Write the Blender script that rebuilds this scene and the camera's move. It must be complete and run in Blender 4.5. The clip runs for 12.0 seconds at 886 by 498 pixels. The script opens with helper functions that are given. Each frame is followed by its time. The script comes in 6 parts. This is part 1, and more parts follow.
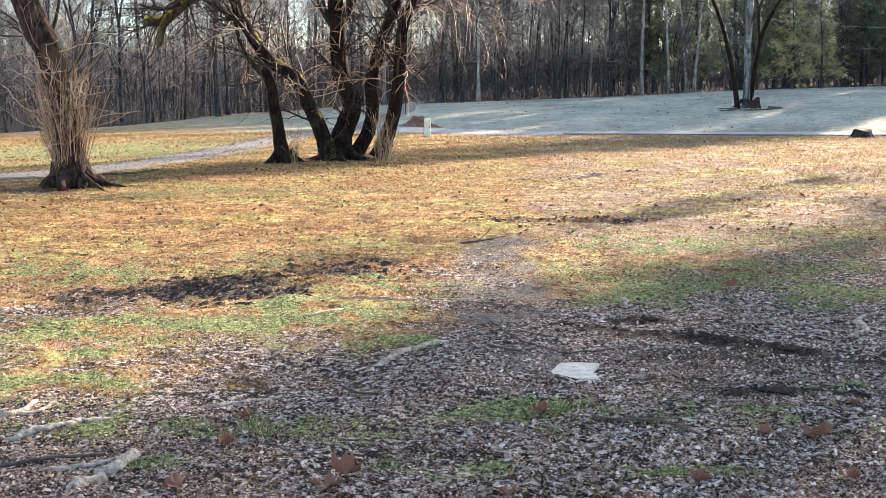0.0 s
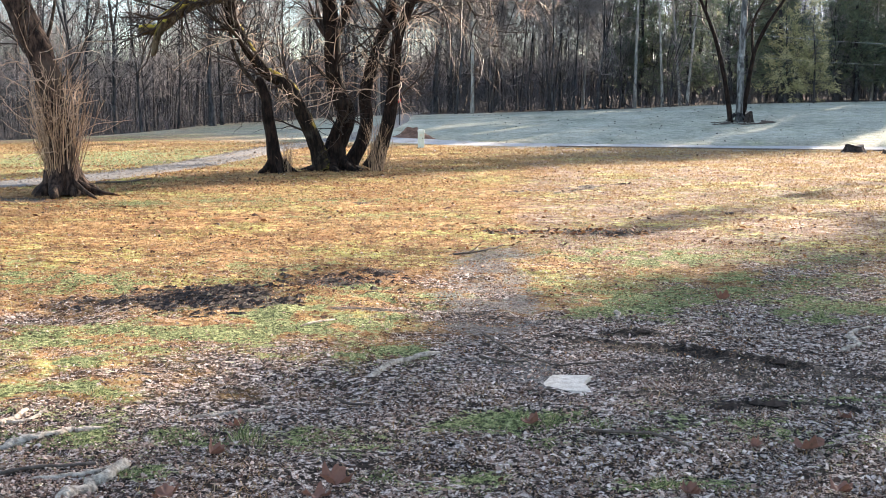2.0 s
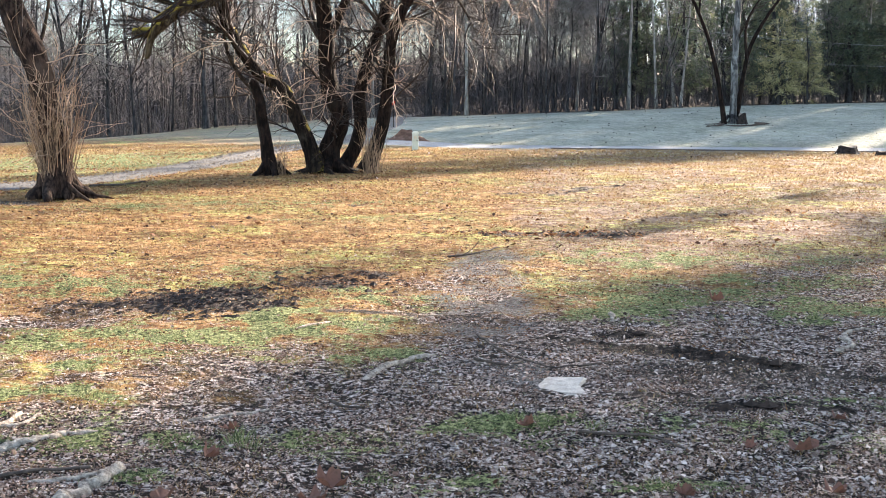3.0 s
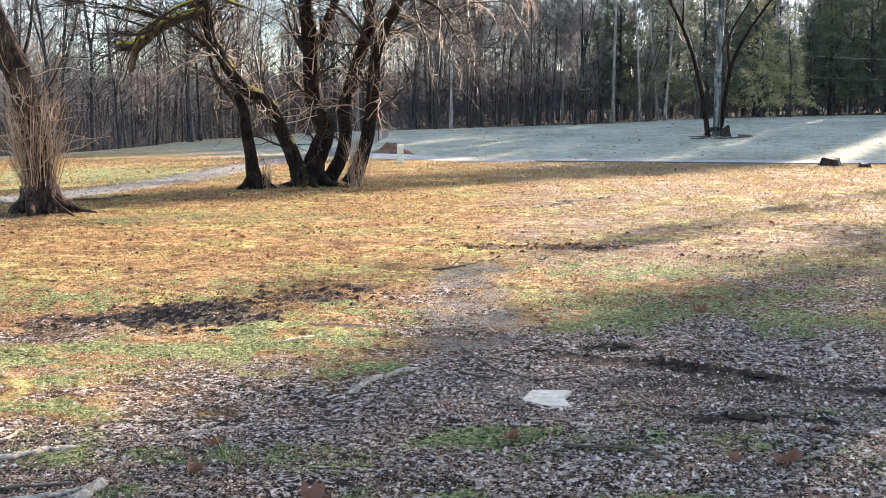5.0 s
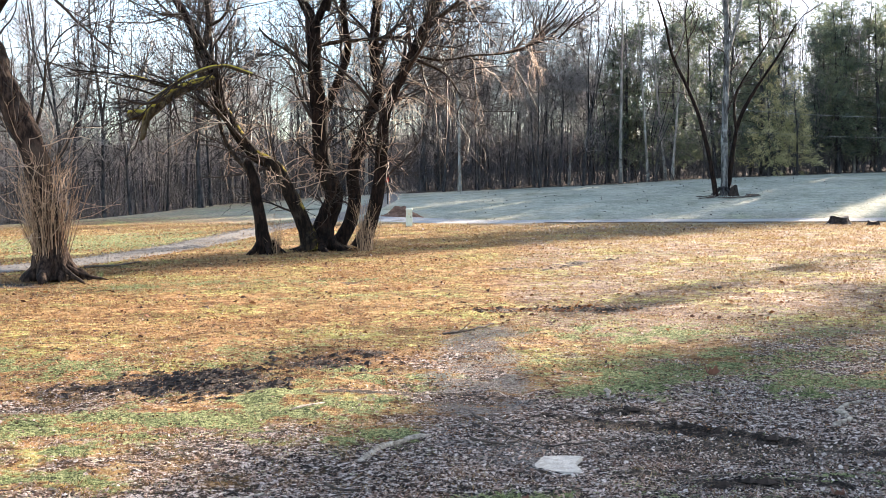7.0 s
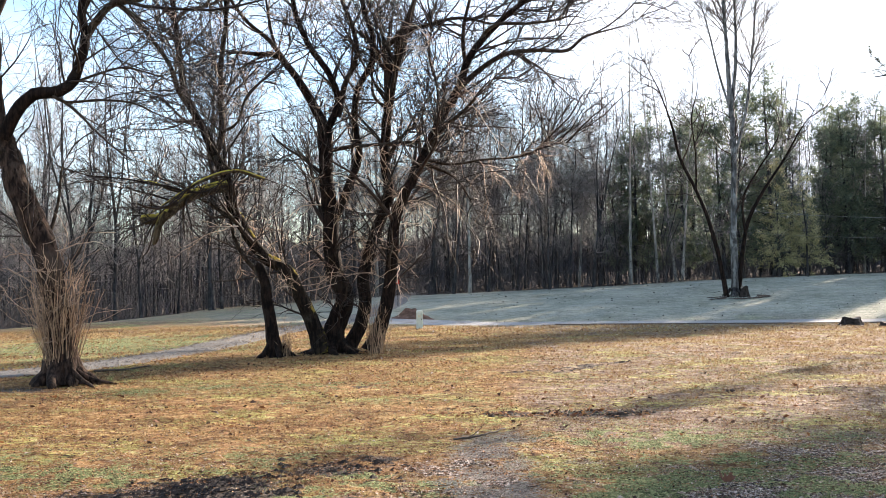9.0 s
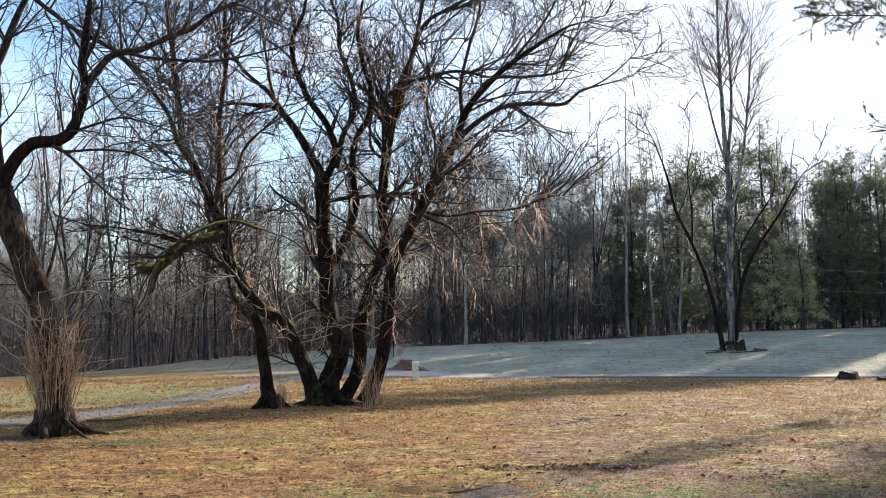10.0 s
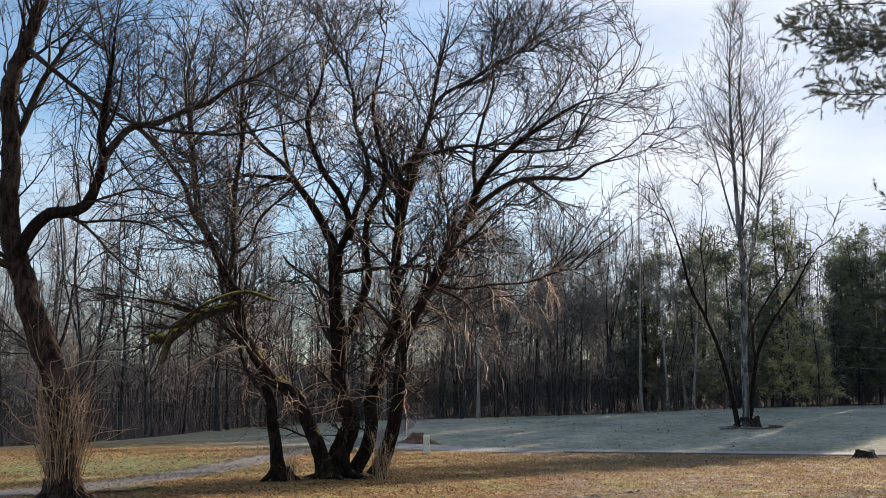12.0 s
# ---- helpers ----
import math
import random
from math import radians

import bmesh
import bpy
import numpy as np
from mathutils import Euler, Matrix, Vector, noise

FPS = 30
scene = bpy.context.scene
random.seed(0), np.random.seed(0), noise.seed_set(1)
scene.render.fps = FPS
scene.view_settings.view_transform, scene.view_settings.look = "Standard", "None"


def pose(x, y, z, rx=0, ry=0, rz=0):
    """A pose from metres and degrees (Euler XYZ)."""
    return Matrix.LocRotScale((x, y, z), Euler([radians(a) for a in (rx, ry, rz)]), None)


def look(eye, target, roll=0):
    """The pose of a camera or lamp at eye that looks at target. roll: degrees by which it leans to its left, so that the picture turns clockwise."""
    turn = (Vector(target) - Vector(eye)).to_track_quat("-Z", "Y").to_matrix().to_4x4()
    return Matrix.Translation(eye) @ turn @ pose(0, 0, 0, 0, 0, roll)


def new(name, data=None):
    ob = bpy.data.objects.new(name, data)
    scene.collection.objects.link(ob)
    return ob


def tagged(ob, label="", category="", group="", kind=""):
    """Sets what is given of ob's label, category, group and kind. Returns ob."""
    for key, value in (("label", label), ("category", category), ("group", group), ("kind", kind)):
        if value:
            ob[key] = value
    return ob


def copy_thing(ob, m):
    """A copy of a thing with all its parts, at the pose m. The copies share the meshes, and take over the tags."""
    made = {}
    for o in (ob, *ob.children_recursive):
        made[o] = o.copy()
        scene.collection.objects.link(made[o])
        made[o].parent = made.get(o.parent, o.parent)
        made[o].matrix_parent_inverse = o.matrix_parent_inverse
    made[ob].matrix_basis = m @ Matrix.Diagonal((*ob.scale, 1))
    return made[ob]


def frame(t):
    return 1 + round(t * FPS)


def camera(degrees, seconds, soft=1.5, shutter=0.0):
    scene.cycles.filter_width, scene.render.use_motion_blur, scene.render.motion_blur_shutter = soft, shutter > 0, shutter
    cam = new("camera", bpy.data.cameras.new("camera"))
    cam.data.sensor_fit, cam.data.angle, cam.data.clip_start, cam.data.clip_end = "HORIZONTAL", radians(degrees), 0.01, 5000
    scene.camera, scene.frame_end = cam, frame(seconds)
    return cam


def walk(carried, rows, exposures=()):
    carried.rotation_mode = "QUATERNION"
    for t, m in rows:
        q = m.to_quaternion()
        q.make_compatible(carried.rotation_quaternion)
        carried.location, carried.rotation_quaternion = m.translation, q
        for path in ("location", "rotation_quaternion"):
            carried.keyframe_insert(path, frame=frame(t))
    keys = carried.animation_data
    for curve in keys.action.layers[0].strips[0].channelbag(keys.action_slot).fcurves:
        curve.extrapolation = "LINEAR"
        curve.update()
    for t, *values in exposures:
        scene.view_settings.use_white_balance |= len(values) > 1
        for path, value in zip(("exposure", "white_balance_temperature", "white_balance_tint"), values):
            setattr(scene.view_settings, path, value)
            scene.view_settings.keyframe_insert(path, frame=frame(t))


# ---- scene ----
cam = camera(43.4, 12.0, soft=0.4)
PATH = [
    (0, (0.0, -0.018, 1.6), (0.0, 1.963, 1.329), 0.0),
    (0.5, (-0.001, -0.018, 1.601), (0.004, 1.965, 1.338), 0.2),
    (1, (0.0, -0.016, 1.6), (0.008, 1.968, 1.343), 0.3),
    (1.5, (-0.002, -0.018, 1.602), (0.008, 1.966, 1.349), 0.4),
    (2, (-0.001, -0.017, 1.6), (0.012, 1.967, 1.349), 0.5),
    (2.5, (-0.001, -0.016, 1.603), (0.015, 1.968, 1.354), 0.4),
    (3, (-0.002, -0.02, 1.602), (0.021, 1.964, 1.355), 0.4),
    (5, (0.005, -0.014, 1.603), (0.054, 1.973, 1.379), 0.3),
    (5.5, (0.005, -0.018, 1.605), (0.055, 1.971, 1.397), 0.2),
    (6, (0.008, -0.025, 1.611), (0.054, 1.966, 1.426), -0.1),
    (6.5, (0.01, -0.031, 1.623), (0.05, 1.963, 1.47), -0.3),
    (7, (0.009, -0.035, 1.629), (0.041, 1.962, 1.516), -0.4),
    (7.2, (0.008, -0.038, 1.631), (0.037, 1.959, 1.536), -0.4),
    (9, (0.009, -0.055, 1.66), (0.024, 1.943, 1.729), -0.6),
    (9.5, (0.009, -0.054, 1.662), (0.027, 1.943, 1.778), -0.4),
    (10, (0.011, -0.052, 1.663), (0.033, 1.942, 1.824), -0.2),
    (10.5, (0.01, -0.058, 1.668), (0.033, 1.931, 1.873), 0.1),
    (11, (0.027, -0.076, 1.674), (0.046, 1.909, 1.915), 0.3),
    (11.5, (0.034, -0.096, 1.678), (0.043, 1.886, 1.946), 0.3),
    (12, (0.044, -0.114, 1.68), (0.041, 1.865, 1.969), 0.4),
]
EXPOSURES = [(0, 2.52), (3, 2.52), (6.5, 2.48), (9, 2.0), (10.5, 1.46), (12, 1.1)]
walk(cam, [(t, look(eye, target, roll)) for t, eye, target, roll in PATH], EXPOSURES)


# ---- world, sun and exposure ----
SUN_AZ, SUN_EL = 38.0, 17.8      # degrees to the right of +y, degrees above the level
sun_dir = Vector((math.sin(radians(SUN_AZ)) * math.cos(radians(SUN_EL)),
                  math.cos(radians(SUN_AZ)) * math.cos(radians(SUN_EL)), math.sin(radians(SUN_EL))))
sun = new("sun", bpy.data.lights.new("sun", "SUN"))
sun.data.energy, sun.data.angle, sun.data.color = 5.0, radians(0.55), (1.0, 0.84, 0.69)
sun.matrix_world = look(sun_dir * 60, (0, 0, 0))

world = bpy.data.worlds.new("winter_sky")
scene.world = world
world.use_nodes = True
wt = world.node_tree
wt.nodes.clear()
sky = wt.nodes.new("ShaderNodeTexSky")
sky.sky_type, sky.sun_disc = "NISHITA", False
sky.sun_elevation, sky.sun_rotation = radians(SUN_EL), radians(SUN_AZ)
sky.air_density, sky.dust_density, sky.ozone_density = 1.0, 0.35, 2.5
coord = wt.nodes.new("ShaderNodeTexCoord")
# high thin cloud, thicker towards the sun where its own light fills it
stretch = wt.nodes.new("ShaderNodeMapping")
stretch.inputs["Scale"].default_value = (1.0, 1.0, 2.6)
wt.links.new(coord.outputs["Generated"], stretch.inputs[0])
veil = wt.nodes.new("ShaderNodeTexNoise")
veil.inputs["Scale"].default_value, veil.inputs["Detail"].default_value, veil.inputs["Roughness"].default_value = 2.3, 6.0, 0.55
wt.links.new(stretch.outputs[0], veil.inputs["Vector"])
facing = wt.nodes.new("ShaderNodeVectorMath")
facing.operation = "DOT_PRODUCT"
facing.inputs[1].default_value = sun_dir
wt.links.new(coord.outputs["Generated"], facing.inputs[0])
near_sun = wt.nodes.new("ShaderNodeMapRange")
near_sun.interpolation_type = "SMOOTHSTEP"
near_sun.inputs[1].default_value, near_sun.inputs[2].default_value = 0.80, 0.985
wt.links.new(facing.outputs["Value"], near_sun.inputs[0])
cover = wt.nodes.new("ShaderNodeMath")
cover.operation = "MULTIPLY_ADD"
cover.inputs[1].default_value = 0.55
wt.links.new(near_sun.outputs[0], cover.inputs[0])
wt.links.new(veil.outputs["Fac"], cover.inputs[2])
cloudy = wt.nodes.new("ShaderNodeMapRange")
cloudy.interpolation_type = "SMOOTHSTEP"
cloudy.inputs[1].default_value, cloudy.inputs[2].default_value = 0.41, 0.84
wt.links.new(cover.outputs[0], cloudy.inputs[0])
cloud_mix = wt.nodes.new("ShaderNodeMix")
cloud_mix.data_type = "RGBA"
tone = wt.nodes.new("ShaderNodeTexNoise")
tone.inputs["Scale"].default_value, tone.inputs["Detail"].default_value = 4.1, 5.0
wt.links.new(stretch.outputs[0], tone.inputs["Vector"])
shade = wt.nodes.new("ShaderNodeMix")
shade.data_type = "RGBA"
shade.inputs[6].default_value, shade.inputs[7].default_value = (4.1, 4.7, 5.7, 1), (5.9, 6.2, 6.7, 1)
tone_range = wt.nodes.new("ShaderNodeMapRange")
tone_range.inputs[1].default_value, tone_range.inputs[2].default_value = 0.34, 0.62
wt.links.new(tone.outputs["Fac"], tone_range.inputs[0])
wt.links.new(tone_range.outputs[0], shade.inputs[0])
wt.links.new(shade.outputs[2], cloud_mix.inputs[7])
wt.links.new(cloudy.outputs[0], cloud_mix.inputs[0])
wt.links.new(sky.outputs[0], cloud_mix.inputs[6])
back = wt.nodes.new("ShaderNodeBackground")
back.inputs["Strength"].default_value = 0.079
wt.links.new(cloud_mix.outputs[2], back.inputs["Color"])
out = wt.nodes.new("ShaderNodeOutputWorld")
wt.links.new(back.outputs[0], out.inputs["Surface"])


# ---- materials ----
class Mat:
    """A small writer of node materials."""

    def __init__(self, name, rough=0.8, spec=0.3):
        self.m = bpy.data.materials.new(name)
        self.m.use_nodes = True
        self.t = self.m.node_tree
        self.bsdf = next(n for n in self.t.nodes if n.type == "BSDF_PRINCIPLED")
        self.bsdf.inputs["Roughness"].default_value = rough
        self.bsdf.inputs["Specular IOR Level"].default_value = spec
        self.geo = self.t.nodes.new("ShaderNodeNewGeometry")
        self.tex = self.t.nodes.new("ShaderNodeTexCoord")

    def put(self, value, socket):
        if isinstance(value, bpy.types.NodeSocket):
            self.t.links.new(value, socket)
        else:
            socket.default_value = (*value, 1) if isinstance(value, tuple) and len(value) == 3 and len(socket.default_value) == 4 else value

    def noise(self, scale, detail=4.0, rough=0.55, stretch=None, local=False):
        n = self.t.nodes.new("ShaderNodeTexNoise")
        n.inputs["Scale"].default_value, n.inputs["Detail"].default_value, n.inputs["Roughness"].default_value = scale, detail, rough
        src = self.tex.outputs["Object"] if local else self.geo.outputs["Position"]
        if stretch:
            mp = self.t.nodes.new("ShaderNodeMapping")
            mp.inputs["Scale"].default_value = stretch
            self.t.links.new(src, mp.inputs[0])
            src = mp.outputs[0]
        self.t.links.new(src, n.inputs["Vector"])
        return n.outputs["Fac"]

    def step(self, value, a, b, lo=0.0, hi=1.0):
        n = self.t.nodes.new("ShaderNodeMapRange")
        n.interpolation_type = "SMOOTHSTEP"
        for i, v in enumerate((value, a, b, lo, hi)):
            self.put(v, n.inputs[i])
        return n.outputs[0]

    def math(self, op, a, b=0.0):
        n = self.t.nodes.new("ShaderNodeMath")
        n.operation = op
        self.put(a, n.inputs[0])
        self.put(b, n.inputs[1])
        return n.outputs[0]

    def mix(self, fac, a, b):
        n = self.t.nodes.new("ShaderNodeMix")
        n.data_type = "RGBA"
        self.put(fac, n.inputs[0])
        self.put(a, n.inputs[6])
        self.put(b, n.inputs[7])
        return n.outputs[2]

    def ramp(self, value, stops):
        n = self.t.nodes.new("ShaderNodeValToRGB")
        while len(n.color_ramp.elements) < len(stops):
            n.color_ramp.elements.new(0.5)
        for e, (p, c) in zip(n.color_ramp.elements, stops):
            e.position, e.color = p, (*c, 1)
        self.put(value, n.inputs[0])
        return n.outputs[0]

    def attr(self, name):
        n = self.t.nodes.new("ShaderNodeAttribute")
        n.attribute_name = name
        return n.outputs["Fac"]

    def island(self):
        return self.geo.outputs["Random Per Island"]

    def object_random(self):
        return self.t.nodes.new("ShaderNodeObjectInfo").outputs["Random"]

    def bump(self, height, strength, distance):
        n = self.t.nodes.new("ShaderNodeBump")
        n.inputs["Strength"].default_value, n.inputs["Distance"].default_value = strength, distance
        self.put(height, n.inputs["Height"])
        self.t.links.new(n.outputs[0], self.bsdf.inputs["Normal"])

    def color(self, c, rough=None):
        self.put(c, self.bsdf.inputs["Base Color"])
        if rough is not None:
            self.put(rough, self.bsdf.inputs["Roughness"])
        return self.m

    def leafy(self, c, amount):
        """Thin leaf: part of the light comes through."""
        self.put(c, self.bsdf.inputs["Base Color"])
        tr = self.t.nodes.new("ShaderNodeBsdfTranslucent")
        self.put(c, tr.inputs["Color"])
        mx = self.t.nodes.new("ShaderNodeMixShader")
        mx.inputs[0].default_value = amount
        self.t.links.new(self.bsdf.outputs[0], mx.inputs[1])
        self.t.links.new(tr.outputs[0], mx.inputs[2])
        end = next(n for n in self.t.nodes if n.type == "OUTPUT_MATERIAL")
        self.t.links.new(mx.outputs[0], end.inputs["Surface"])
        return self.m


def bark(name, dark, light, scale, depth, lichen=None, moss=0.0):
    m = Mat(name, 0.92, 0.15)
    ridges = m.noise(scale, 5, 0.6, (1, 1, 0.28))
    fine = m.noise(scale * 5, 3, 0.6, (1, 1, 0.5))
    c = m.mix(m.step(ridges, 0.38, 0.66), dark, light)
    c = m.mix(m.step(fine, 0.45, 0.75, 0, 0.45), c, tuple(v * 0.45 for v in dark))
    if lichen:
        c = m.mix(m.step(m.noise(2.1, 5, 0.65), 0.52, 0.68, 0, 0.7), c, lichen)
    if moss:
        up = m.t.nodes.new("ShaderNodeSeparateXYZ")
        m.t.links.new(m.geo.outputs["Normal"], up.inputs[0])
        grown = m.math("MULTIPLY", m.step(up.outputs[2], 0.1, 0.7), m.step(m.noise(2.6, 4, 0.6), 0.62 - 0.3 * moss, 0.75 - 0.3 * moss))
        # moss on upper faces, its yellow brightened to look sunlit
        c = m.mix(grown, c, m.mix(m.noise(22, 3), (0.42, 0.31, 0.03), (0.78, 0.62, 0.11)))
    m.bump(m.math("ADD", ridges, m.math("MULTIPLY", fine, 0.4)), 0.9, depth)
    return m.color(c)


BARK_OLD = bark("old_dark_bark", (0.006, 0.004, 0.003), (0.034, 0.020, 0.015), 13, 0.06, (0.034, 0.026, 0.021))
BARK_PART_MOSS = bark("partly_mossy_bark", (0.007, 0.005, 0.004), (0.038, 0.025, 0.018), 13, 0.05, (0.065, 0.055, 0.042), 0.35)
BARK_BROWN = bark("brown_ridged_bark", (0.015, 0.009, 0.007), (0.090, 0.056, 0.040), 13, 0.06, (0.095, 0.068, 0.052))
BARK_MOSSY = bark("mossy_bark", (0.04, 0.030, 0.018), (0.14, 0.105, 0.065), 11, 0.04, (0.20, 0.17, 0.11), 0.9)
BARK_LIMB = bark("limb_bark", (0.022, 0.015, 0.011), (0.080, 0.056, 0.040), 16, 0.02, (0.11, 0.10, 0.08))
BARK_GREY = bark("grey_lichened_bark", (0.060, 0.059, 0.058), (0.24, 0.238, 0.228), 6, 0.04, (0.38, 0.385, 0.36))
BARK_WOOD = bark("forest_bark", (0.022, 0.021, 0.022), (0.078, 0.072, 0.072), 5, 0.03, (0.11, 0.104, 0.10))
BARK_PALE = bark("pale_forest_bark", (0.18, 0.165, 0.145), (0.40, 0.37, 0.33), 5, 0.02, (0.44, 0.43, 0.40))


def twig_mat(name, a, b, c=None):
    m = Mat(name, 0.65, 0.3)
    col = m.mix(m.island(), a, b)
    if c:
        col = m.mix(m.step(m.noise(0.9, 3), 0.5, 0.7), col, c)
    return m.color(col)


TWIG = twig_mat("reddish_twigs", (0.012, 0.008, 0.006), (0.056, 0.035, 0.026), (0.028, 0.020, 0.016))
# pale end of the range paints sunlit twigs into the far crowns
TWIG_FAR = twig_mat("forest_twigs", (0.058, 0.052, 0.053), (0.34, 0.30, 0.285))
TWIG_ASH = twig_mat("ash_twigs", (0.030, 0.024, 0.020), (0.105, 0.085, 0.070))
# dark range holds the shade low in the woods
BRUSH = twig_mat("underbrush_twigs", (0.020, 0.020, 0.023), (0.11, 0.10, 0.104))
# the pale colour itself stands in for sun on these twigs
SPRAY = twig_mat("twigs_painted_sunlit", (0.30, 0.195, 0.135), (0.68, 0.50, 0.37))
SHOOT = twig_mat("tan_shoots", (0.085, 0.042, 0.026), (0.64, 0.43, 0.27))


def needle_mat(name, a, b, c, through_light=0.45):
    m = Mat(name, 0.6, 0.3)
    col = m.mix(m.island(), a, b)
    col = m.mix(m.step(m.noise(0.7, 3), 0.45, 0.7), col, c)
    return m.leafy(col, through_light)


CEDAR = needle_mat("cedar_needles", (0.062, 0.084, 0.066), (0.165, 0.20, 0.135), (0.21, 0.225, 0.135))
# bright yellow in PINE stands in for sun on the young pines
PINE = needle_mat("pine_needles", (0.24, 0.225, 0.11), (0.54, 0.49, 0.26), (0.64, 0.57, 0.32), 0.55)
PINE_NEAR = needle_mat("long_pine_needles", (0.060, 0.072, 0.052), (0.145, 0.16, 0.115), (0.11, 0.12, 0.09), 0.4)


def ground_mat():
    m = Mat("lawn_and_litter", 0.95, 0.10)
    green, mud_shade, pale, litter, woods = m.attr("green"), m.attr("mud_shade"), m.attr("pale"), m.attr("litter"), m.attr("woods")
    big, mid, fine, speck, grit = m.noise(0.35, 4), m.noise(2.4, 5, 0.6), m.noise(10, 5, 0.65), m.noise(27, 5, 0.75), m.noise(80, 4, 0.75)

    def centred(v, k):
        return m.math("MULTIPLY", m.math("SUBTRACT", v, 0.5), k)

    blend = m.math("ADD", m.math("MULTIPLY", m.noise(4.3, 5, 0.68), 0.34), m.math("ADD", m.math("MULTIPLY", fine, 0.33), m.math("MULTIPLY", speck, 0.33)))
    # dry turf
    dry = m.ramp(blend, [(0.42, (0.035, 0.019, 0.009)), (0.47, (0.195, 0.108, 0.039)), (0.52, (0.375, 0.235, 0.092)), (0.59, (0.54, 0.395, 0.21))])
    rusty = m.ramp(blend, [(0.42, (0.040, 0.018, 0.009)), (0.48, (0.25, 0.125, 0.050)), (0.57, (0.52, 0.315, 0.150))])
    c = m.mix(m.step(m.math("ADD", m.math("MULTIPLY", big, 0.5), m.math("MULTIPLY", mid, 0.6)), 0.44, 0.60), dry, rusty)
    rosy = m.ramp(blend, [(0.42, (0.040, 0.024, 0.018)), (0.47, (0.175, 0.118, 0.090)), (0.53, (0.34, 0.250, 0.195)), (0.60, (0.54, 0.44, 0.365))])
    c = m.mix(m.step(m.math("ADD", m.attr("rosy"), m.math("ADD", centred(big, 0.9), centred(mid, 0.6))), 0.35, 0.7), c, rosy)
    # yellow-green and dark leafy patches that come and go over the turf
    olive = m.ramp(blend, [(0.41, (0.040, 0.034, 0.010)), (0.47, (0.18, 0.165, 0.045)), (0.53, (0.39, 0.365, 0.115)), (0.60, (0.60, 0.55, 0.25))])
    c = m.mix(m.step(m.math("ADD", m.noise(0.55, 5, 0.6), centred(fine, 0.8)), 0.50, 0.63), c, olive)
    c = m.mix(m.step(m.math("ADD", m.noise(1.25, 6, 0.68), centred(speck, 0.9)), 0.52, 0.62, 0, 0.75), c, (0.085, 0.036, 0.016))
    # bare soil with trodden bits of leaf
    rot = m.ramp(m.math("ADD", m.math("MULTIPLY", speck, 0.75), m.math("MULTIPLY", grit, 0.25)),
                 [(0.44, (0.005, 0.004, 0.004)), (0.475, (0.026, 0.019, 0.017)), (0.505, (0.20, 0.155, 0.135)), (0.54, (0.50, 0.42, 0.38)), (0.59, (0.76, 0.68, 0.63))])
    rot = m.mix(m.step(m.math("ADD", m.noise(13, 4, 0.6), centred(mid, 0.3)), 0.41, 0.49), m.mix(speck, (0.008, 0.006, 0.005), (0.06, 0.045, 0.036)), rot)
    c = m.mix(m.step(m.math("ADD", litter, m.math("ADD", centred(mid, 0.9), centred(fine, 0.9))), 0.30, 0.62), c, rot)
    # moss and short grass
    grass = m.ramp(m.math("ADD", m.math("MULTIPLY", speck, 0.6), m.math("MULTIPLY", grit, 0.4)),
                   [(0.42, (0.017, 0.018, 0.009)), (0.48, (0.085, 0.105, 0.040)), (0.53, (0.225, 0.255, 0.105)), (0.60, (0.43, 0.43, 0.22))])
    c = m.mix(m.step(m.math("ADD", green, m.math("ADD", centred(fine, 2.2), centred(speck, 2.4))), 0.42, 0.62), c, grass)
    bare = m.ramp(m.math("ADD", m.math("MULTIPLY", speck, 0.5), m.math("MULTIPLY", grit, 0.5)),
                  [(0.42, (0.035, 0.032, 0.031)), (0.48, (0.105, 0.098, 0.094)), (0.53, (0.185, 0.174, 0.167)), (0.60, (0.33, 0.31, 0.295))])
    c = m.mix(m.step(m.math("ADD", m.attr("path"), m.math("ADD", centred(fine, 1.3), centred(speck, 1.3))), 0.30, 0.75, 0, 0.85), c, bare)
    # turf turns paler and greyer near the road and beyond
    pale_turf = m.ramp(m.math("ADD", m.math("MULTIPLY", fine, 0.35), m.math("ADD", m.math("MULTIPLY", mid, 0.35), m.math("MULTIPLY", big, 0.3))),
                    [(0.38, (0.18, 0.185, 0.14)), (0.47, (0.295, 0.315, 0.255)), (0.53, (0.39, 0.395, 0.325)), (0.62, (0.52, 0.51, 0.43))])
    c = m.mix(pale, c, pale_turf)
    # dark leaf floor of the woods, toned down further for shade there
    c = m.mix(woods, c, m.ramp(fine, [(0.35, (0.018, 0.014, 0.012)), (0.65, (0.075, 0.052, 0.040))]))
    earth = m.ramp(m.math("ADD", m.math("MULTIPLY", fine, 0.35), m.math("MULTIPLY", speck, 0.65)),
                   [(0.44, (0.005, 0.0035, 0.003)), (0.50, (0.026, 0.017, 0.012)), (0.55, (0.085, 0.060, 0.046)), (0.62, (0.24, 0.19, 0.155))])
    wet = m.step(m.math("ADD", mud_shade, m.math("ADD", centred(fine, 0.9), centred(speck, 0.5))), 0.36, 0.62)
    c = m.mix(wet, c, earth)
    m.bump(m.math("ADD", m.math("MULTIPLY", fine, 1.0), m.math("ADD", m.math("MULTIPLY", speck, 0.6), m.math("MULTIPLY", grit, 0.25))), 1.0, 0.05)
    return m.color(c, m.step(wet, 0.0, 1.0, 0.97, 0.70))


GROUND = ground_mat()


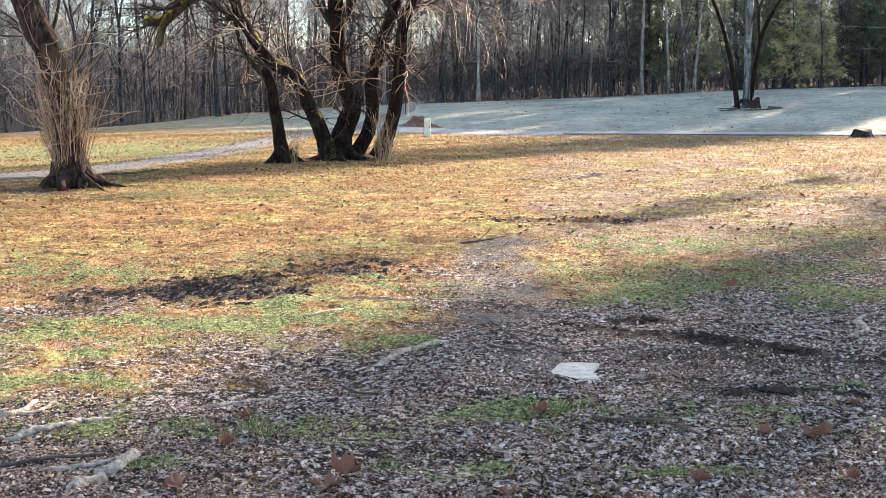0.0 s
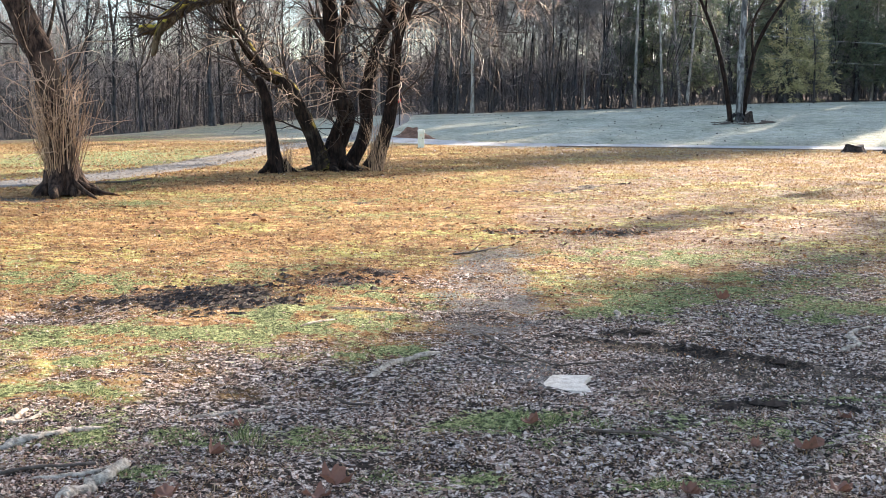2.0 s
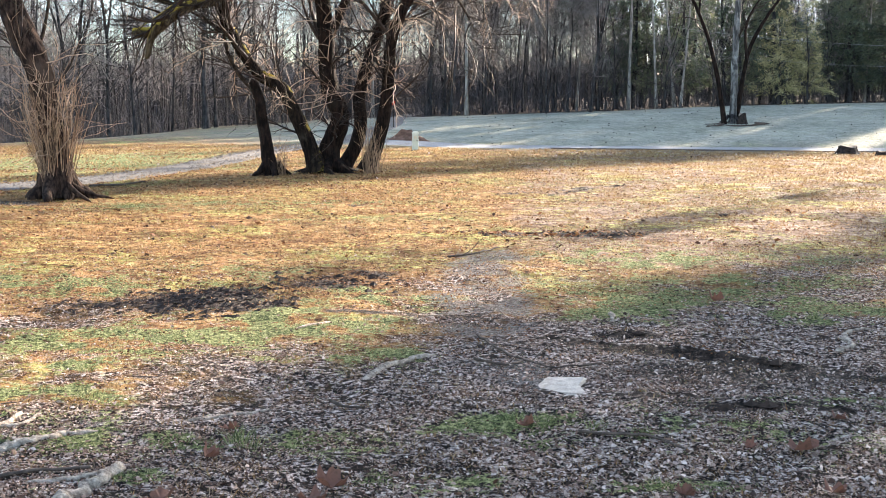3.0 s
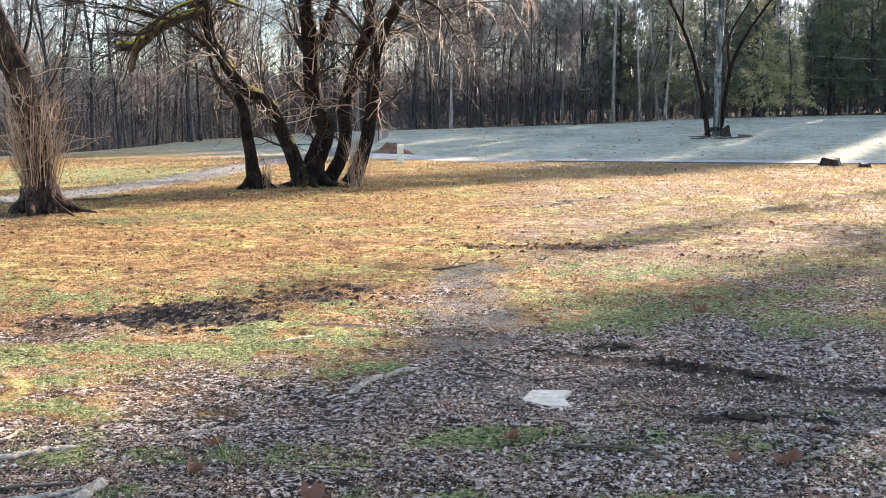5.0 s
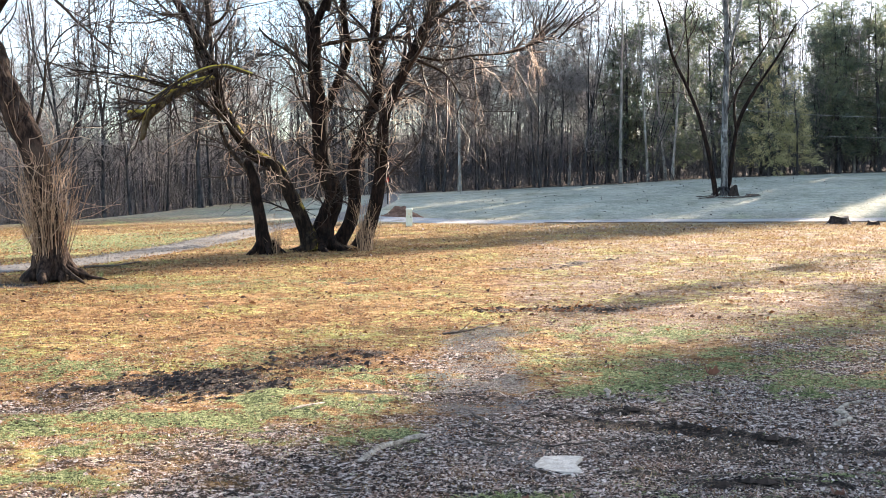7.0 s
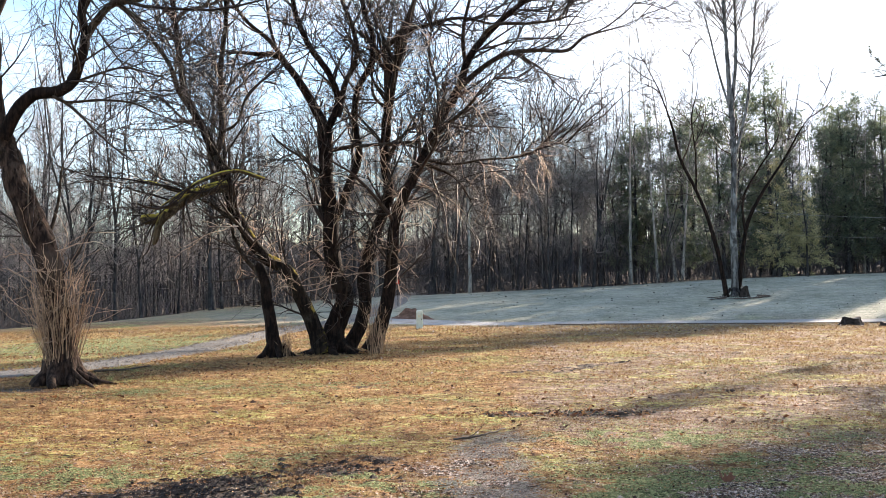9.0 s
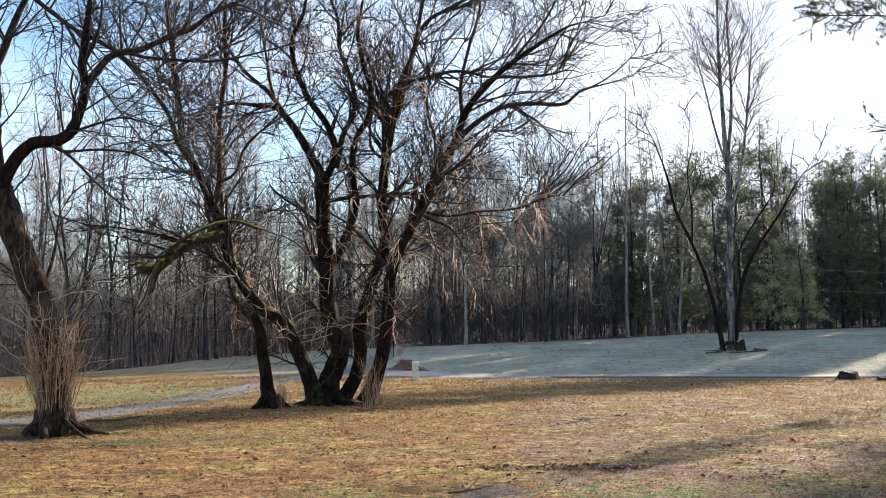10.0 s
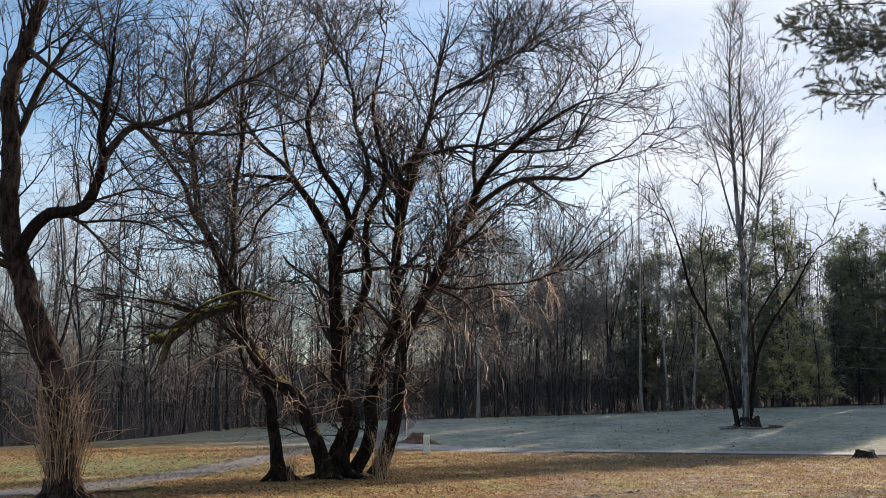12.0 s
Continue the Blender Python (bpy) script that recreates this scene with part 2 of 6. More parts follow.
def gravel_mat(name, a, b, c):
    m = Mat(name, 0.9, 0.2)
    fine, mid = m.noise(45, 4, 0.7), m.noise(1.3, 4)
    col = m.ramp(fine, [(0.3, a), (0.5, b), (0.72, c)])
    col = m.mix(m.step(mid, 0.5, 0.72, 0, 0.55), col, (0.17, 0.13, 0.085))
    m.bump(fine, 1.0, 0.03)
    return m.color(col)


GRAVEL = gravel_mat("grey_gravel", (0.09, 0.082, 0.075), (0.19, 0.175, 0.16), (0.31, 0.29, 0.265))
ROAD = gravel_mat("worn_road", (0.24, 0.235, 0.23), (0.36, 0.355, 0.35), (0.46, 0.455, 0.45))


def litter_mat(name, stops, light=0.2):
    m = Mat(name, 0.7, 0.3)
    c = m.ramp(m.island(), stops)
    c = m.mix(m.step(m.noise(60, 3), 0.45, 0.75, 0, 0.5), c, (0.06, 0.04, 0.028))
    return m.leafy(c, light)


LITTER = litter_mat("dead_leaves", [(0.0, (0.014, 0.009, 0.007)), (0.26, (0.105, 0.054, 0.036)), (0.54, (0.29, 0.185, 0.138)), (0.84, (0.48, 0.365, 0.30)), (1.0, (0.74, 0.63, 0.55))])
BLEACHED = litter_mat("bleached_leaves", [(0.0, (0.15, 0.100, 0.078)), (0.5, (0.44, 0.345, 0.295)), (1.0, (0.78, 0.68, 0.61))])
OCHRE = litter_mat("ochre_grass_bits", [(0.0, (0.035, 0.016, 0.008)), (0.35, (0.20, 0.095, 0.036)), (0.7, (0.35, 0.200, 0.080)), (1.0, (0.50, 0.345, 0.175))])
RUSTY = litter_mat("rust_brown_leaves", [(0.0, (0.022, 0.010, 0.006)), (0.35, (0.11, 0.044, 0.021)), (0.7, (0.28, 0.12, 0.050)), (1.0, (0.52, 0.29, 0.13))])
BLADES = litter_mat("short_grass", [(0.0, (0.045, 0.070, 0.026)), (0.35, (0.125, 0.165, 0.062)), (0.65, (0.26, 0.295, 0.125)), (1.0, (0.47, 0.45, 0.25))], 0.3)
STRAW = litter_mat("dry_grass", [(0.0, (0.12, 0.06, 0.024)), (0.4, (0.36, 0.215, 0.085)), (0.75, (0.39, 0.275, 0.14)), (1.0, (0.48, 0.38, 0.24))], 0.3)


def plain(name, a, b, scale, rough=0.8, bump=0.0, spec=0.3):
    m = Mat(name, rough, spec)
    n = m.noise(scale, 5, 0.62)
    c = m.mix(m.step(n, 0.3, 0.7), a, b)
    c = m.mix(m.step(m.noise(scale * 6, 3), 0.5, 0.8, 0, 0.4), c, tuple(v * 0.5 for v in a))
    if bump:
        m.bump(n, 0.8, bump)
    return m.color(c)


STONE = plain("pale_stone", (0.42, 0.36, 0.30), (0.62, 0.55, 0.47), 22, 0.9, 0.02)
ROOT = plain("bleached_root", (0.17, 0.135, 0.105), (0.50, 0.43, 0.35), 30, 0.95, 0.03)
STICK = plain("dark_stick", (0.045, 0.034, 0.027), (0.13, 0.10, 0.08), 20, 0.85, 0.008)
PEDESTAL = plain("grey_green_enamel", (0.54, 0.60, 0.51), (0.64, 0.69, 0.60), 6, 0.5)
PEDESTAL_CAP = plain("faded_enamel", (0.62, 0.66, 0.57), (0.72, 0.75, 0.67), 6, 0.5)
TAG = plain("weathered_tag", (0.58, 0.56, 0.42), (0.66, 0.64, 0.50), 20, 0.6)
CLAY = plain("red_clay", (0.10, 0.050, 0.032), (0.22, 0.125, 0.085), 5, 0.95, 0.06)
ROTTEN = plain("rotten_wood", (0.013, 0.010, 0.008), (0.052, 0.039, 0.032), 9, 0.95, 0.05)
SOIL = plain("dark_wet_soil", (0.010, 0.006, 0.004), (0.050, 0.031, 0.022), 14, 0.85, 0.02)
CUT = plain("weathered_cut_wood", (0.16, 0.12, 0.09), (0.30, 0.24, 0.18), 12, 0.9, 0.01)
BROWN_LEAF = litter_mat("oak_leaf", [(0.0, (0.12, 0.054, 0.037)), (1.0, (0.25, 0.125, 0.088))], 0.25)
CABLE = plain("black_cable", (0.20, 0.20, 0.20), (0.30, 0.30, 0.30), 5, 0.5)
RED = plain("red_reflector", (0.45, 0.03, 0.02), (0.55, 0.05, 0.03), 9, 0.3)
DARK_BACKDROP = plain("dark_woods_backdrop", (0.014, 0.013, 0.015), (0.036, 0.033, 0.036), 1.2, 0.95)


# ---- mesh tools ----
rng = np.random.default_rng(11)


def mesh_np(name, verts, quads=None, tris=None, mat=None, smooth=True):
    me = bpy.data.meshes.new(name)
    verts = np.asarray(verts, np.float32).reshape(-1, 3)
    q = np.zeros((0, 4), np.int32) if quads is None else np.asarray(quads, np.int32).reshape(-1, 4)
    t = np.zeros((0, 3), np.int32) if tris is None else np.asarray(tris, np.int32).reshape(-1, 3)
    me.vertices.add(len(verts))
    me.vertices.foreach_set("co", verts.ravel())
    me.loops.add(q.size + t.size)
    me.loops.foreach_set("vertex_index", np.concatenate([q.ravel(), t.ravel()]).astype(np.int32))
    me.polygons.add(len(q) + len(t))
    me.polygons.foreach_set("loop_start", np.concatenate([np.arange(len(q)) * 4, q.size + np.arange(len(t)) * 3]).astype(np.int32))
    me.polygons.foreach_set("use_smooth", np.full(len(q) + len(t), smooth))
    me.update(calc_edges=True)
    if mat:
        me.materials.append(mat)
    return me


def part(name, me, parent=None, label="", kind="", loc=None):
    ob = new(name, me)
    if parent:
        ob.parent = parent
    if loc is not None:
        ob.location = loc
    return tagged(ob, label, kind=kind)


def thing(name, label, category, loc=(0, 0, 0), group="", kind=""):
    ob = new(name)
    ob.location = loc
    ob.empty_display_size = 0.2
    return tagged(ob, label, category, group, kind)


def unit(v):
    return v / np.maximum(np.linalg.norm(v, axis=-1, keepdims=True), 1e-9)


def tubes(P, R, k, lump=0.0):
    """Tapered tubes along the paths P (m, s, 3) with the radii R (m, s): vertices and quads."""
    m, s = P.shape[:2]
    T = unit(np.gradient(P, axis=1))
    mean = np.abs(unit(P[:, -1] - P[:, 0]))
    ref = np.where((mean[:, 1] < 0.8)[:, None], [[0.0, 1.0, 0.0]], [[1.0, 0.0, 0.0]])[:, None, :]
    U = unit(np.cross(T, np.broadcast_to(ref, T.shape)))
    V = np.cross(T, U)
    a = np.arange(k) * 2 * np.pi / k
    bumps = rng.random((m, s, k))
    if lump:
        for _ in range(6):      # knobs run along the limb, not round it
            bumps = (np.roll(bumps, 1, 1) + bumps + np.roll(bumps, -1, 1)) / 3
        bumps = (bumps - 0.5) * 3.2 + 0.5
    rad = R[:, :, None] * (1 + lump * (bumps - 0.5))
    verts = P[:, :, None] + rad[..., None] * (np.cos(a)[:, None] * U[:, :, None] + np.sin(a)[:, None] * V[:, :, None])
    idx = np.arange(m * s * k).reshape(m, s, k)
    nxt = np.roll(idx, -1, axis=2)
    quads = np.stack([idx[:, :-1], nxt[:, :-1], nxt[:, 1:], idx[:, 1:]], -1).reshape(-1, 4)
    return verts.reshape(-1, 3), quads


def merge(pieces):
    """Join several (verts, quads) into one."""
    vs, qs, n = [], [], 0
    for v, q in pieces:
        vs.append(v)
        qs.append(q + n)
        n += len(v)
    return np.concatenate(vs), np.concatenate(qs)


def glide(points, n):
    """A smooth path of n points through a few bends."""
    p = np.array(points, float)
    d = np.r_[0, np.cumsum(np.linalg.norm(np.diff(p, axis=0), axis=1))]
    t = np.linspace(0, d[-1], n)
    m = np.gradient(p, d, axis=0)
    i = np.clip(np.searchsorted(d, t, side="right") - 1, 0, len(p) - 2)
    h = (d[i + 1] - d[i])[:, None]
    s = ((t - d[i])[:, None]) / h
    return ((2 * s**3 - 3 * s**2 + 1) * p[i] + (s**3 - 2 * s**2 + s) * h * m[i]
            + (-2 * s**3 + 3 * s**2) * p[i + 1] + (s**3 - s**2) * h * m[i + 1])


def sprout(P, R, n, length, angle, lift, bend, pull, s, ratio, lo, hi, t0=0.1, t1=1.0, shorten=0.45):
    """n side shoots on the branches P, R. angle: degrees from the parent; lift: first turn upwards; pull: steady turn up or down."""
    seg = np.linalg.norm(np.diff(P, axis=1), axis=2).sum(1)
    pick = rng.choice(len(P), n, p=seg / seg.sum())
    t = t0 + (t1 - t0) * rng.random(n)
    f = t * (P.shape[1] - 1)
    i = np.minimum(f.astype(int), P.shape[1] - 2)
    w = (f - i)[:, None]
    start = P[pick, i] * (1 - w) + P[pick, i + 1] * w
    along = unit(P[pick, i + 1] - P[pick, i])
    r = (R[pick, i] * (1 - w[:, 0]) + R[pick, i + 1] * w[:, 0]) * ratio
    r = np.clip(r * (0.7 + 0.6 * rng.random(n)), lo, hi)
    side = rng.normal(size=(n, 3))
    side = unit(side - (side * along).sum(1, keepdims=True) * along)
    a = np.radians(angle * (0.65 + 0.7 * rng.random(n)))[:, None]
    d = unit(np.cos(a) * along + np.sin(a) * side + [0, 0, lift])
    L = length * (0.5 + rng.random(n)) * (1 - shorten * t)
    out_p = [start]
    for _ in range(s - 1):
        d = unit(d + bend * rng.normal(size=(n, 3)) + [0, 0, pull])
        out_p.append(out_p[-1] + d * (L / (s - 1))[:, None])
    return np.stack(out_p, 1), r[:, None] * np.linspace(1, 0.35, s)[None]


def value_noise(x, y, seed):
    """Smooth noise in 0 to 1 on a unit lattice."""
    xi, yi = np.floor(x).astype(np.int64), np.floor(y).astype(np.int64)

    def rnd(a, b):
        h = (a * 374761393 + b * 668265263 + seed * 974711) & 0xFFFFFFFF
        h = ((h ^ (h >> 13)) * 1274126177) & 0xFFFFFFFF
        return ((h ^ (h >> 16)) & 0xFFFF) / 65535.0

    u, v = x - xi, y - yi
    u, v = u * u * (3 - 2 * u), v * v * (3 - 2 * v)
    return (rnd(xi, yi) * (1 - u) + rnd(xi + 1, yi) * u) * (1 - v) + (rnd(xi, yi + 1) * (1 - u) + rnd(xi + 1, yi + 1) * u) * v


def fbm(x, y, scale, seed, octaves=4):
    total, amp, out_n = 0.0, 1.0, 0.0
    for o in range(octaves):
        out_n = out_n + amp * value_noise(x * scale * 2**o + 17.3 * o, y * scale * 2**o - 9.1 * o, seed + o)
        total, amp = total + amp, amp * 0.5
    return out_n / total


def smooth(v, a, b):
    t = np.clip((v - a) / (b - a), 0, 1)
    return t * t * (3 - 2 * t)


# ---- the lie of the land ----
def land(x, y):
    """Broad height of the ground: level lawn, a hill that climbs beyond the road, falling to the left."""
    x, y = np.asarray(x, float), np.asarray(y, float)
    edge = np.interp(x, [-60, -30, -24, -15.5, -8, 3.5, 13, 18, 25, 32, 60], [-2.2, -1.25, -0.7, 0.28, 0.85, 1.25, 1.62, 1.93, 2.2, 2.35, 2.8])
    right = 1 - np.clip(1 - (y - 48.5) / 30, 0, 1) ** 2.3
    left = np.clip((y - 30) / 48, 0, 1) ** 1.3
    rise = left + (right - left) * smooth(x, -9, 3)
    far = np.clip((y - 78) / 60, 0, 2) * 1.0
    return edge * rise + far + 0.12 * (fbm(x, y, 0.11, 3, 2) - 0.5) * smooth(y, 8, 30)


def rut(x, y, ax, ay, bx, by, w):
    """Nearness to the line from a to b: 1 on it, 0 at w away."""
    dx, dy = bx - ax, by - ay
    t = np.clip(((x - ax) * dx + (y - ay) * dy) / (dx * dx + dy * dy), 0, 1)
    return np.clip(1 - np.hypot(x - ax - t * dx, y - ay - t * dy) / w, 0, 1)


def spot(x, y, cx, cy, rx, ry):
    return np.clip(1.25 - np.hypot((x - cx) / rx, (y - cy) / ry), 0, 1)


def ruts(x, y):
    x = x + 0.16 * (fbm(x, y, 2.6, 23, 3) - 0.5)
    y = y + 0.22 * (fbm(x, y, 2.2, 27, 3) - 0.5)
    a = np.maximum.reduce([rut(x, y, 0.85 + 0.1 * k, 7.75 - 0.17 * k, 1.8, 7.25 - 0.10 * k, 0.10) + rut(x, y, 1.8, 7.25 - 0.10 * k, 2.85, 6.65 - 0.05 * k, 0.12) for k in range(3)])
    b = np.maximum.reduce([rut(x, y, 0.95, 6.15, 2.2, 5.75, 0.10), rut(x, y, 1.2, 6.22, 2.4, 5.86, 0.05), rut(x, y, 1.2, 7.85, 2.3, 7.65, 0.06)])
    c = rut(x, y, -1.3, 19.0, 3.2, 23.1, 0.22) + rut(x, y, 2.3, 21.3, 4.2, 24.2, 0.25)
    return np.clip((a + b + 0.7 * c) * (0.6 + 0.6 * smooth(fbm(x, y, 1.7, 19, 3), 0.38, 0.58)), 0, 1)


def mud_shade_at(x, y):
    path = np.maximum.reduce([rut(x, y, 0.45, 13.2, 0.55, 11.5, 0.7), rut(x, y, 0.55, 11.5, 0.38, 9.5, 0.55),
                              rut(x, y, 0.38, 9.5, 0.65, 8.0, 0.5), rut(x, y, 0.65, 8.0, 0.7, 7.0, 0.6)])
    spots = np.maximum.reduce([spot(x, y, -1.9, 9.3, 0.75, 0.80) * 1.25, spot(x, y, -1.5, 8.95, 0.5, 0.35) * 1.2, rut(x, y, -0.8, 8.74, 0.4, 8.68, 0.16), spot(x, y, -0.95, 10.15, 0.5, 0.35), spot(x, y, 1.7, 6.75, 0.9, 0.4) * 0.9, spot(x, y, -2.6, 8.95, 0.5, 0.28) * 0.8, spot(x, y, -0.55, 10.8, 0.35, 0.25), spot(x, y, -0.9, 10.3, 0.8, 0.5) * 0.6,
                               spot(x, y, 1.75, 14.55, 1.35, 0.55) * 1.35, spot(x, y, 0.3, 8.4, 0.8, 0.4) * 0.6, spot(x, y, 1.9, 6.7, 1.2, 0.6) * 0.75])
    # brown patches painted where the old trees' shadows fall on the lawn
    tree_shade = np.maximum(spot(x, y, -4.6, 25.0, 3.0, 1.2) * 0.3, spot(x, y, -7.3, 19.0, 1.5, 0.8) * 0.7)
    return np.clip(np.maximum.reduce([path * 0.1, spots * 0.85, ruts(x, y) * 1.3, tree_shade]), 0, 1)


def path_at(x, y):
    """The trodden grey way that comes down the lawn."""
    x = x + 0.3 * (fbm(x, y, 1.3, 51, 3) - 0.5)
    line = np.maximum.reduce([rut(x, y, 0.62, 13.4, 0.60, 11.5, 0.75), rut(x, y, 0.60, 11.5, 0.42, 9.5, 0.70), rut(x, y, 0.42, 9.5, 0.45, 8.0, 0.62), rut(x, y, 0.45, 8.0, 0.72, 6.6, 0.6)])
    return np.clip(line * 1.1 * (0.35 + 0.9 * smooth(fbm(x, y, 2.1, 57, 4), 0.36, 0.6)), 0, 1) * smooth(-y, -14, -11.5)


def green_at(x, y):
    spots = np.maximum.reduce([spot(x, y, -3.7, 9.9, 1.0, 0.7), spot(x, y, -2.2, 6.8, 0.38, 0.2), spot(x, y, -2.15, 6.15, 0.55, 0.2),
                               spot(x, y, 1.9, 9.9, 1.5, 1.2), spot(x, y, 3.0, 8.5, 0.6, 0.35), spot(x, y, 1.6, 8.6, 0.7, 0.45),
                               spot(x, y, 0.32, 5.60, 0.50, 0.22) * 1.3, spot(x, y, 0.65, 5.32, 0.22, 0.16) * 1.3, spot(x, y, 0.95, 5.42, 0.2, 0.12), spot(x, y, -0.9, 8.2, 0.8, 0.6),
                               spot(x, y, -0.5, 7.2, 0.5, 0.3), spot(x, y, -0.2, 9.5, 0.6, 0.3), spot(x, y, 2.6, 6.0, 0.4, 0.2),
                               spot(x, y, -1.4, 5.2, 0.45, 0.22), spot(x, y, -5.0, 18.3, 2.2, 1.0), spot(x, y, -2.5, 19.3, 2.5, 0.8),
                               spot(x, y, 2.2, 12.0, 1.6, 0.7), spot(x, y, -10.5, 33.0, 6.0, 8.0) * 1.2, spot(x, y, -0.8, 16.5, 1.6, 0.7), spot(x, y, -1.5, 7.6, 1.0, 0.6), spot(x, y, -0.55, 5.25, 0.4, 0.22), spot(x, y, -0.95, 5.2, 0.2, 0.12),
                               spot(x, y, 0.0, 4.7, 0.35, 0.2), spot(x, y, 0.95, 4.65, 0.3, 0.15), spot(x, y, 1.25, 4.6, 0.15, 0.1), spot(x, y, -1.2, 4.7, 0.2, 0.12), spot(x, y, -2.6, 7.6, 0.8, 0.5), spot(x, y, -1.32, 9.27, 0.35, 0.22), spot(x, y, -0.95, 8.5, 0.5, 0.22), spot(x, y, -0.64, 9.95, 0.5, 0.25),
                               spot(x, y, -0.87, 7.1, 0.4, 0.2), spot(x, y, -1.62, 5.38, 0.2, 0.14), spot(x, y, -1.2, 4.7, 0.2, 0.12), spot(x, y, -0.64, 5.16, 0.4, 0.2), spot(x, y, 3.3, 8.8, 0.6, 0.3)])
    n = fbm(x, y, 0.55, 41)
    # green is thinned where the stems' shade is painted brown
    return np.clip((spots * 0.95 + smooth(n, 0.45, 0.68) * 0.5) * (0.25 + 0.95 * smooth(fbm(x, y, 4.0, 43, 3), 0.40, 0.62)) * (1 - 0.45 * smooth(y, 11, 15)) * (1 - 0.8 * spot(x, y, -4.0, 23.5, 5.0, 3.0)) + 0.45 * spot(x, y, -9.5, 33.0, 5.5, 8.0), 0, 1)


def litter_at(x, y):
    near = smooth(-y, -15, -8.5) * (0.5 + 0.45 * smooth(-y, -9.5, -7.0) + 0.5 * smooth(fbm(x, y, 0.8, 91), 0.3, 0.6))
    mossy_side = smooth(0.5 - x, 0.0, 1.0) * smooth(y, 5.0, 6.0)
    return np.clip(near * (1 - 0.55 * mossy_side) - 0.3 * green_at(x, y) - 0.55 * path_at(x, y), 0, 1)


def height(x, y):
    x, y = np.asarray(x, float), np.asarray(y, float)
    close = smooth(-y, -34, -14)
    z = land(x, y) + close * (0.09 * (fbm(x, y, 0.9, 5, 3) - 0.5) + 0.05 * (fbm(x, y, 4.0, 9, 3) - 0.5))
    r = ruts(x, y)
    z = z - (0.024 * r - 0.012 * np.clip(4 * r * (1 - r), 0, 1)) * (0.5 + 0.8 * fbm(x, y, 3.0, 21, 2)) + 0.022 * smooth(-y, -16, -9) * (fbm(x, y, 8.0, 29, 2) - 0.5)
    return z + 0.11 * np.maximum(spot(x, y, -1.9, 9.3, 0.75, 0.75), spot(x, y, -2.7, 8.95, 0.5, 0.3)) * (fbm(x, y, 5.0, 77, 3) - 0.45)


def lines(near_lo, near_hi, step, up, down, lo, hi):
    """Grid lines: evenly close near by, then ever wider apart."""
    a, d, v = list(np.arange(near_lo, near_hi, step)), step, near_hi
    while v < hi:
        a.append(v)
        d *= up
        v += d
    d, v, b = step, near_lo, []
    while v > lo:
        d *= down
        v -= d
        b.append(v)
    return np.array(b[::-1] + a + [hi])


gx, gy = lines(-3.6, 3.6, 0.055, 1.06, 1.06, -2500, 2500), lines(3.7, 11.0, 0.055, 1.026, 1.2, -2500, 2500)
GX, GY = np.meshgrid(gx, gy)
fx, fy = GX.ravel(), GY.ravel()
gi = np.arange(GX.size).reshape(GX.shape)
quads = np.stack([gi[:-1, :-1], gi[:-1, 1:], gi[1:, 1:], gi[1:, :-1]], -1).reshape(-1, 4)
me = mesh_np("ground", np.stack([fx, fy, height(fx, fy)], 1), quads, mat=GROUND)
for name, values in (("green", green_at(fx, fy)), ("mud_shade", mud_shade_at(fx, fy)), ("litter", litter_at(fx, fy)), ("path", path_at(fx, fy)), ("rosy", smooth(fx / np.maximum(fy, 3.0), -0.02, 0.18) * smooth(fy, 9, 14)), ("woods", smooth(fy + 5 * (fbm(fx, fy, 0.3, 71) - 0.5) + 6 * (fx < -18), 78, 82)),
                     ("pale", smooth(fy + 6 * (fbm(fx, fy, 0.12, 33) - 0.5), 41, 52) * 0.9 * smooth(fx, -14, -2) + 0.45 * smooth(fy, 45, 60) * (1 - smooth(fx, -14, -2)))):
    me.attributes.new(name, "FLOAT", "POINT").data.foreach_set("value", values.astype(np.float32))
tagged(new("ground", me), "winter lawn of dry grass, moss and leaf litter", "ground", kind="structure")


def strip(name, points, width, mat, label, rise, n):
    """A road that lies on the land, with a low crumbling edge."""
    c = glide([(x, y, 0) for x, y in points], n)
    side = unit(np.cross(np.gradient(c, axis=0), [0, 0, 1.0]))
    across = np.array([-0.56, -0.5, -0.25, 0.0, 0.25, 0.5, 0.56])
    lift = np.array([-0.10, 0.0, 0.2, 0.35, 0.2, 0.0, -0.10]) * 0.06 + np.array([-0.05, 1, 1, 1, 1, 1, -0.05]) * rise
    jag = width * (1 + 0.14 * (fbm(np.arange(n) * 0.6, np.zeros(n), 1.0, 8, 3) - 0.5))
    P = c[:, None] + side[:, None] * (across[None] * jag[:, None])[..., None]
    P[..., 2] = land(P[..., 0], P[..., 1]) + lift
    i = np.arange(n * 7).reshape(n, 7)
    q = np.stack([i[:-1, :-1], i[:-1, 1:], i[1:, 1:], i[1:, :-1]], -1).reshape(-1, 4)
    return tagged(new(name, mesh_np(name, P, q, mat=mat)), label, "road", kind="structure")


strip("road", [(60, 47.0), (30, 47.5), (18, 47.8), (8, 47.8), (2, 48.2), (-2.6, 49.8)], 2.4, ROAD, "narrow worn grey gravel road crossing the lawn", 0.03, 90)
# narrow dark strip that follows the road's near side
strip("verge", [(60, 45.4), (30, 46.1), (18, 46.4), (10, 46.45), (5, 46.6)], 0.42, STICK, "dark strip along the near edge of the gravel road", 0.036, 70)
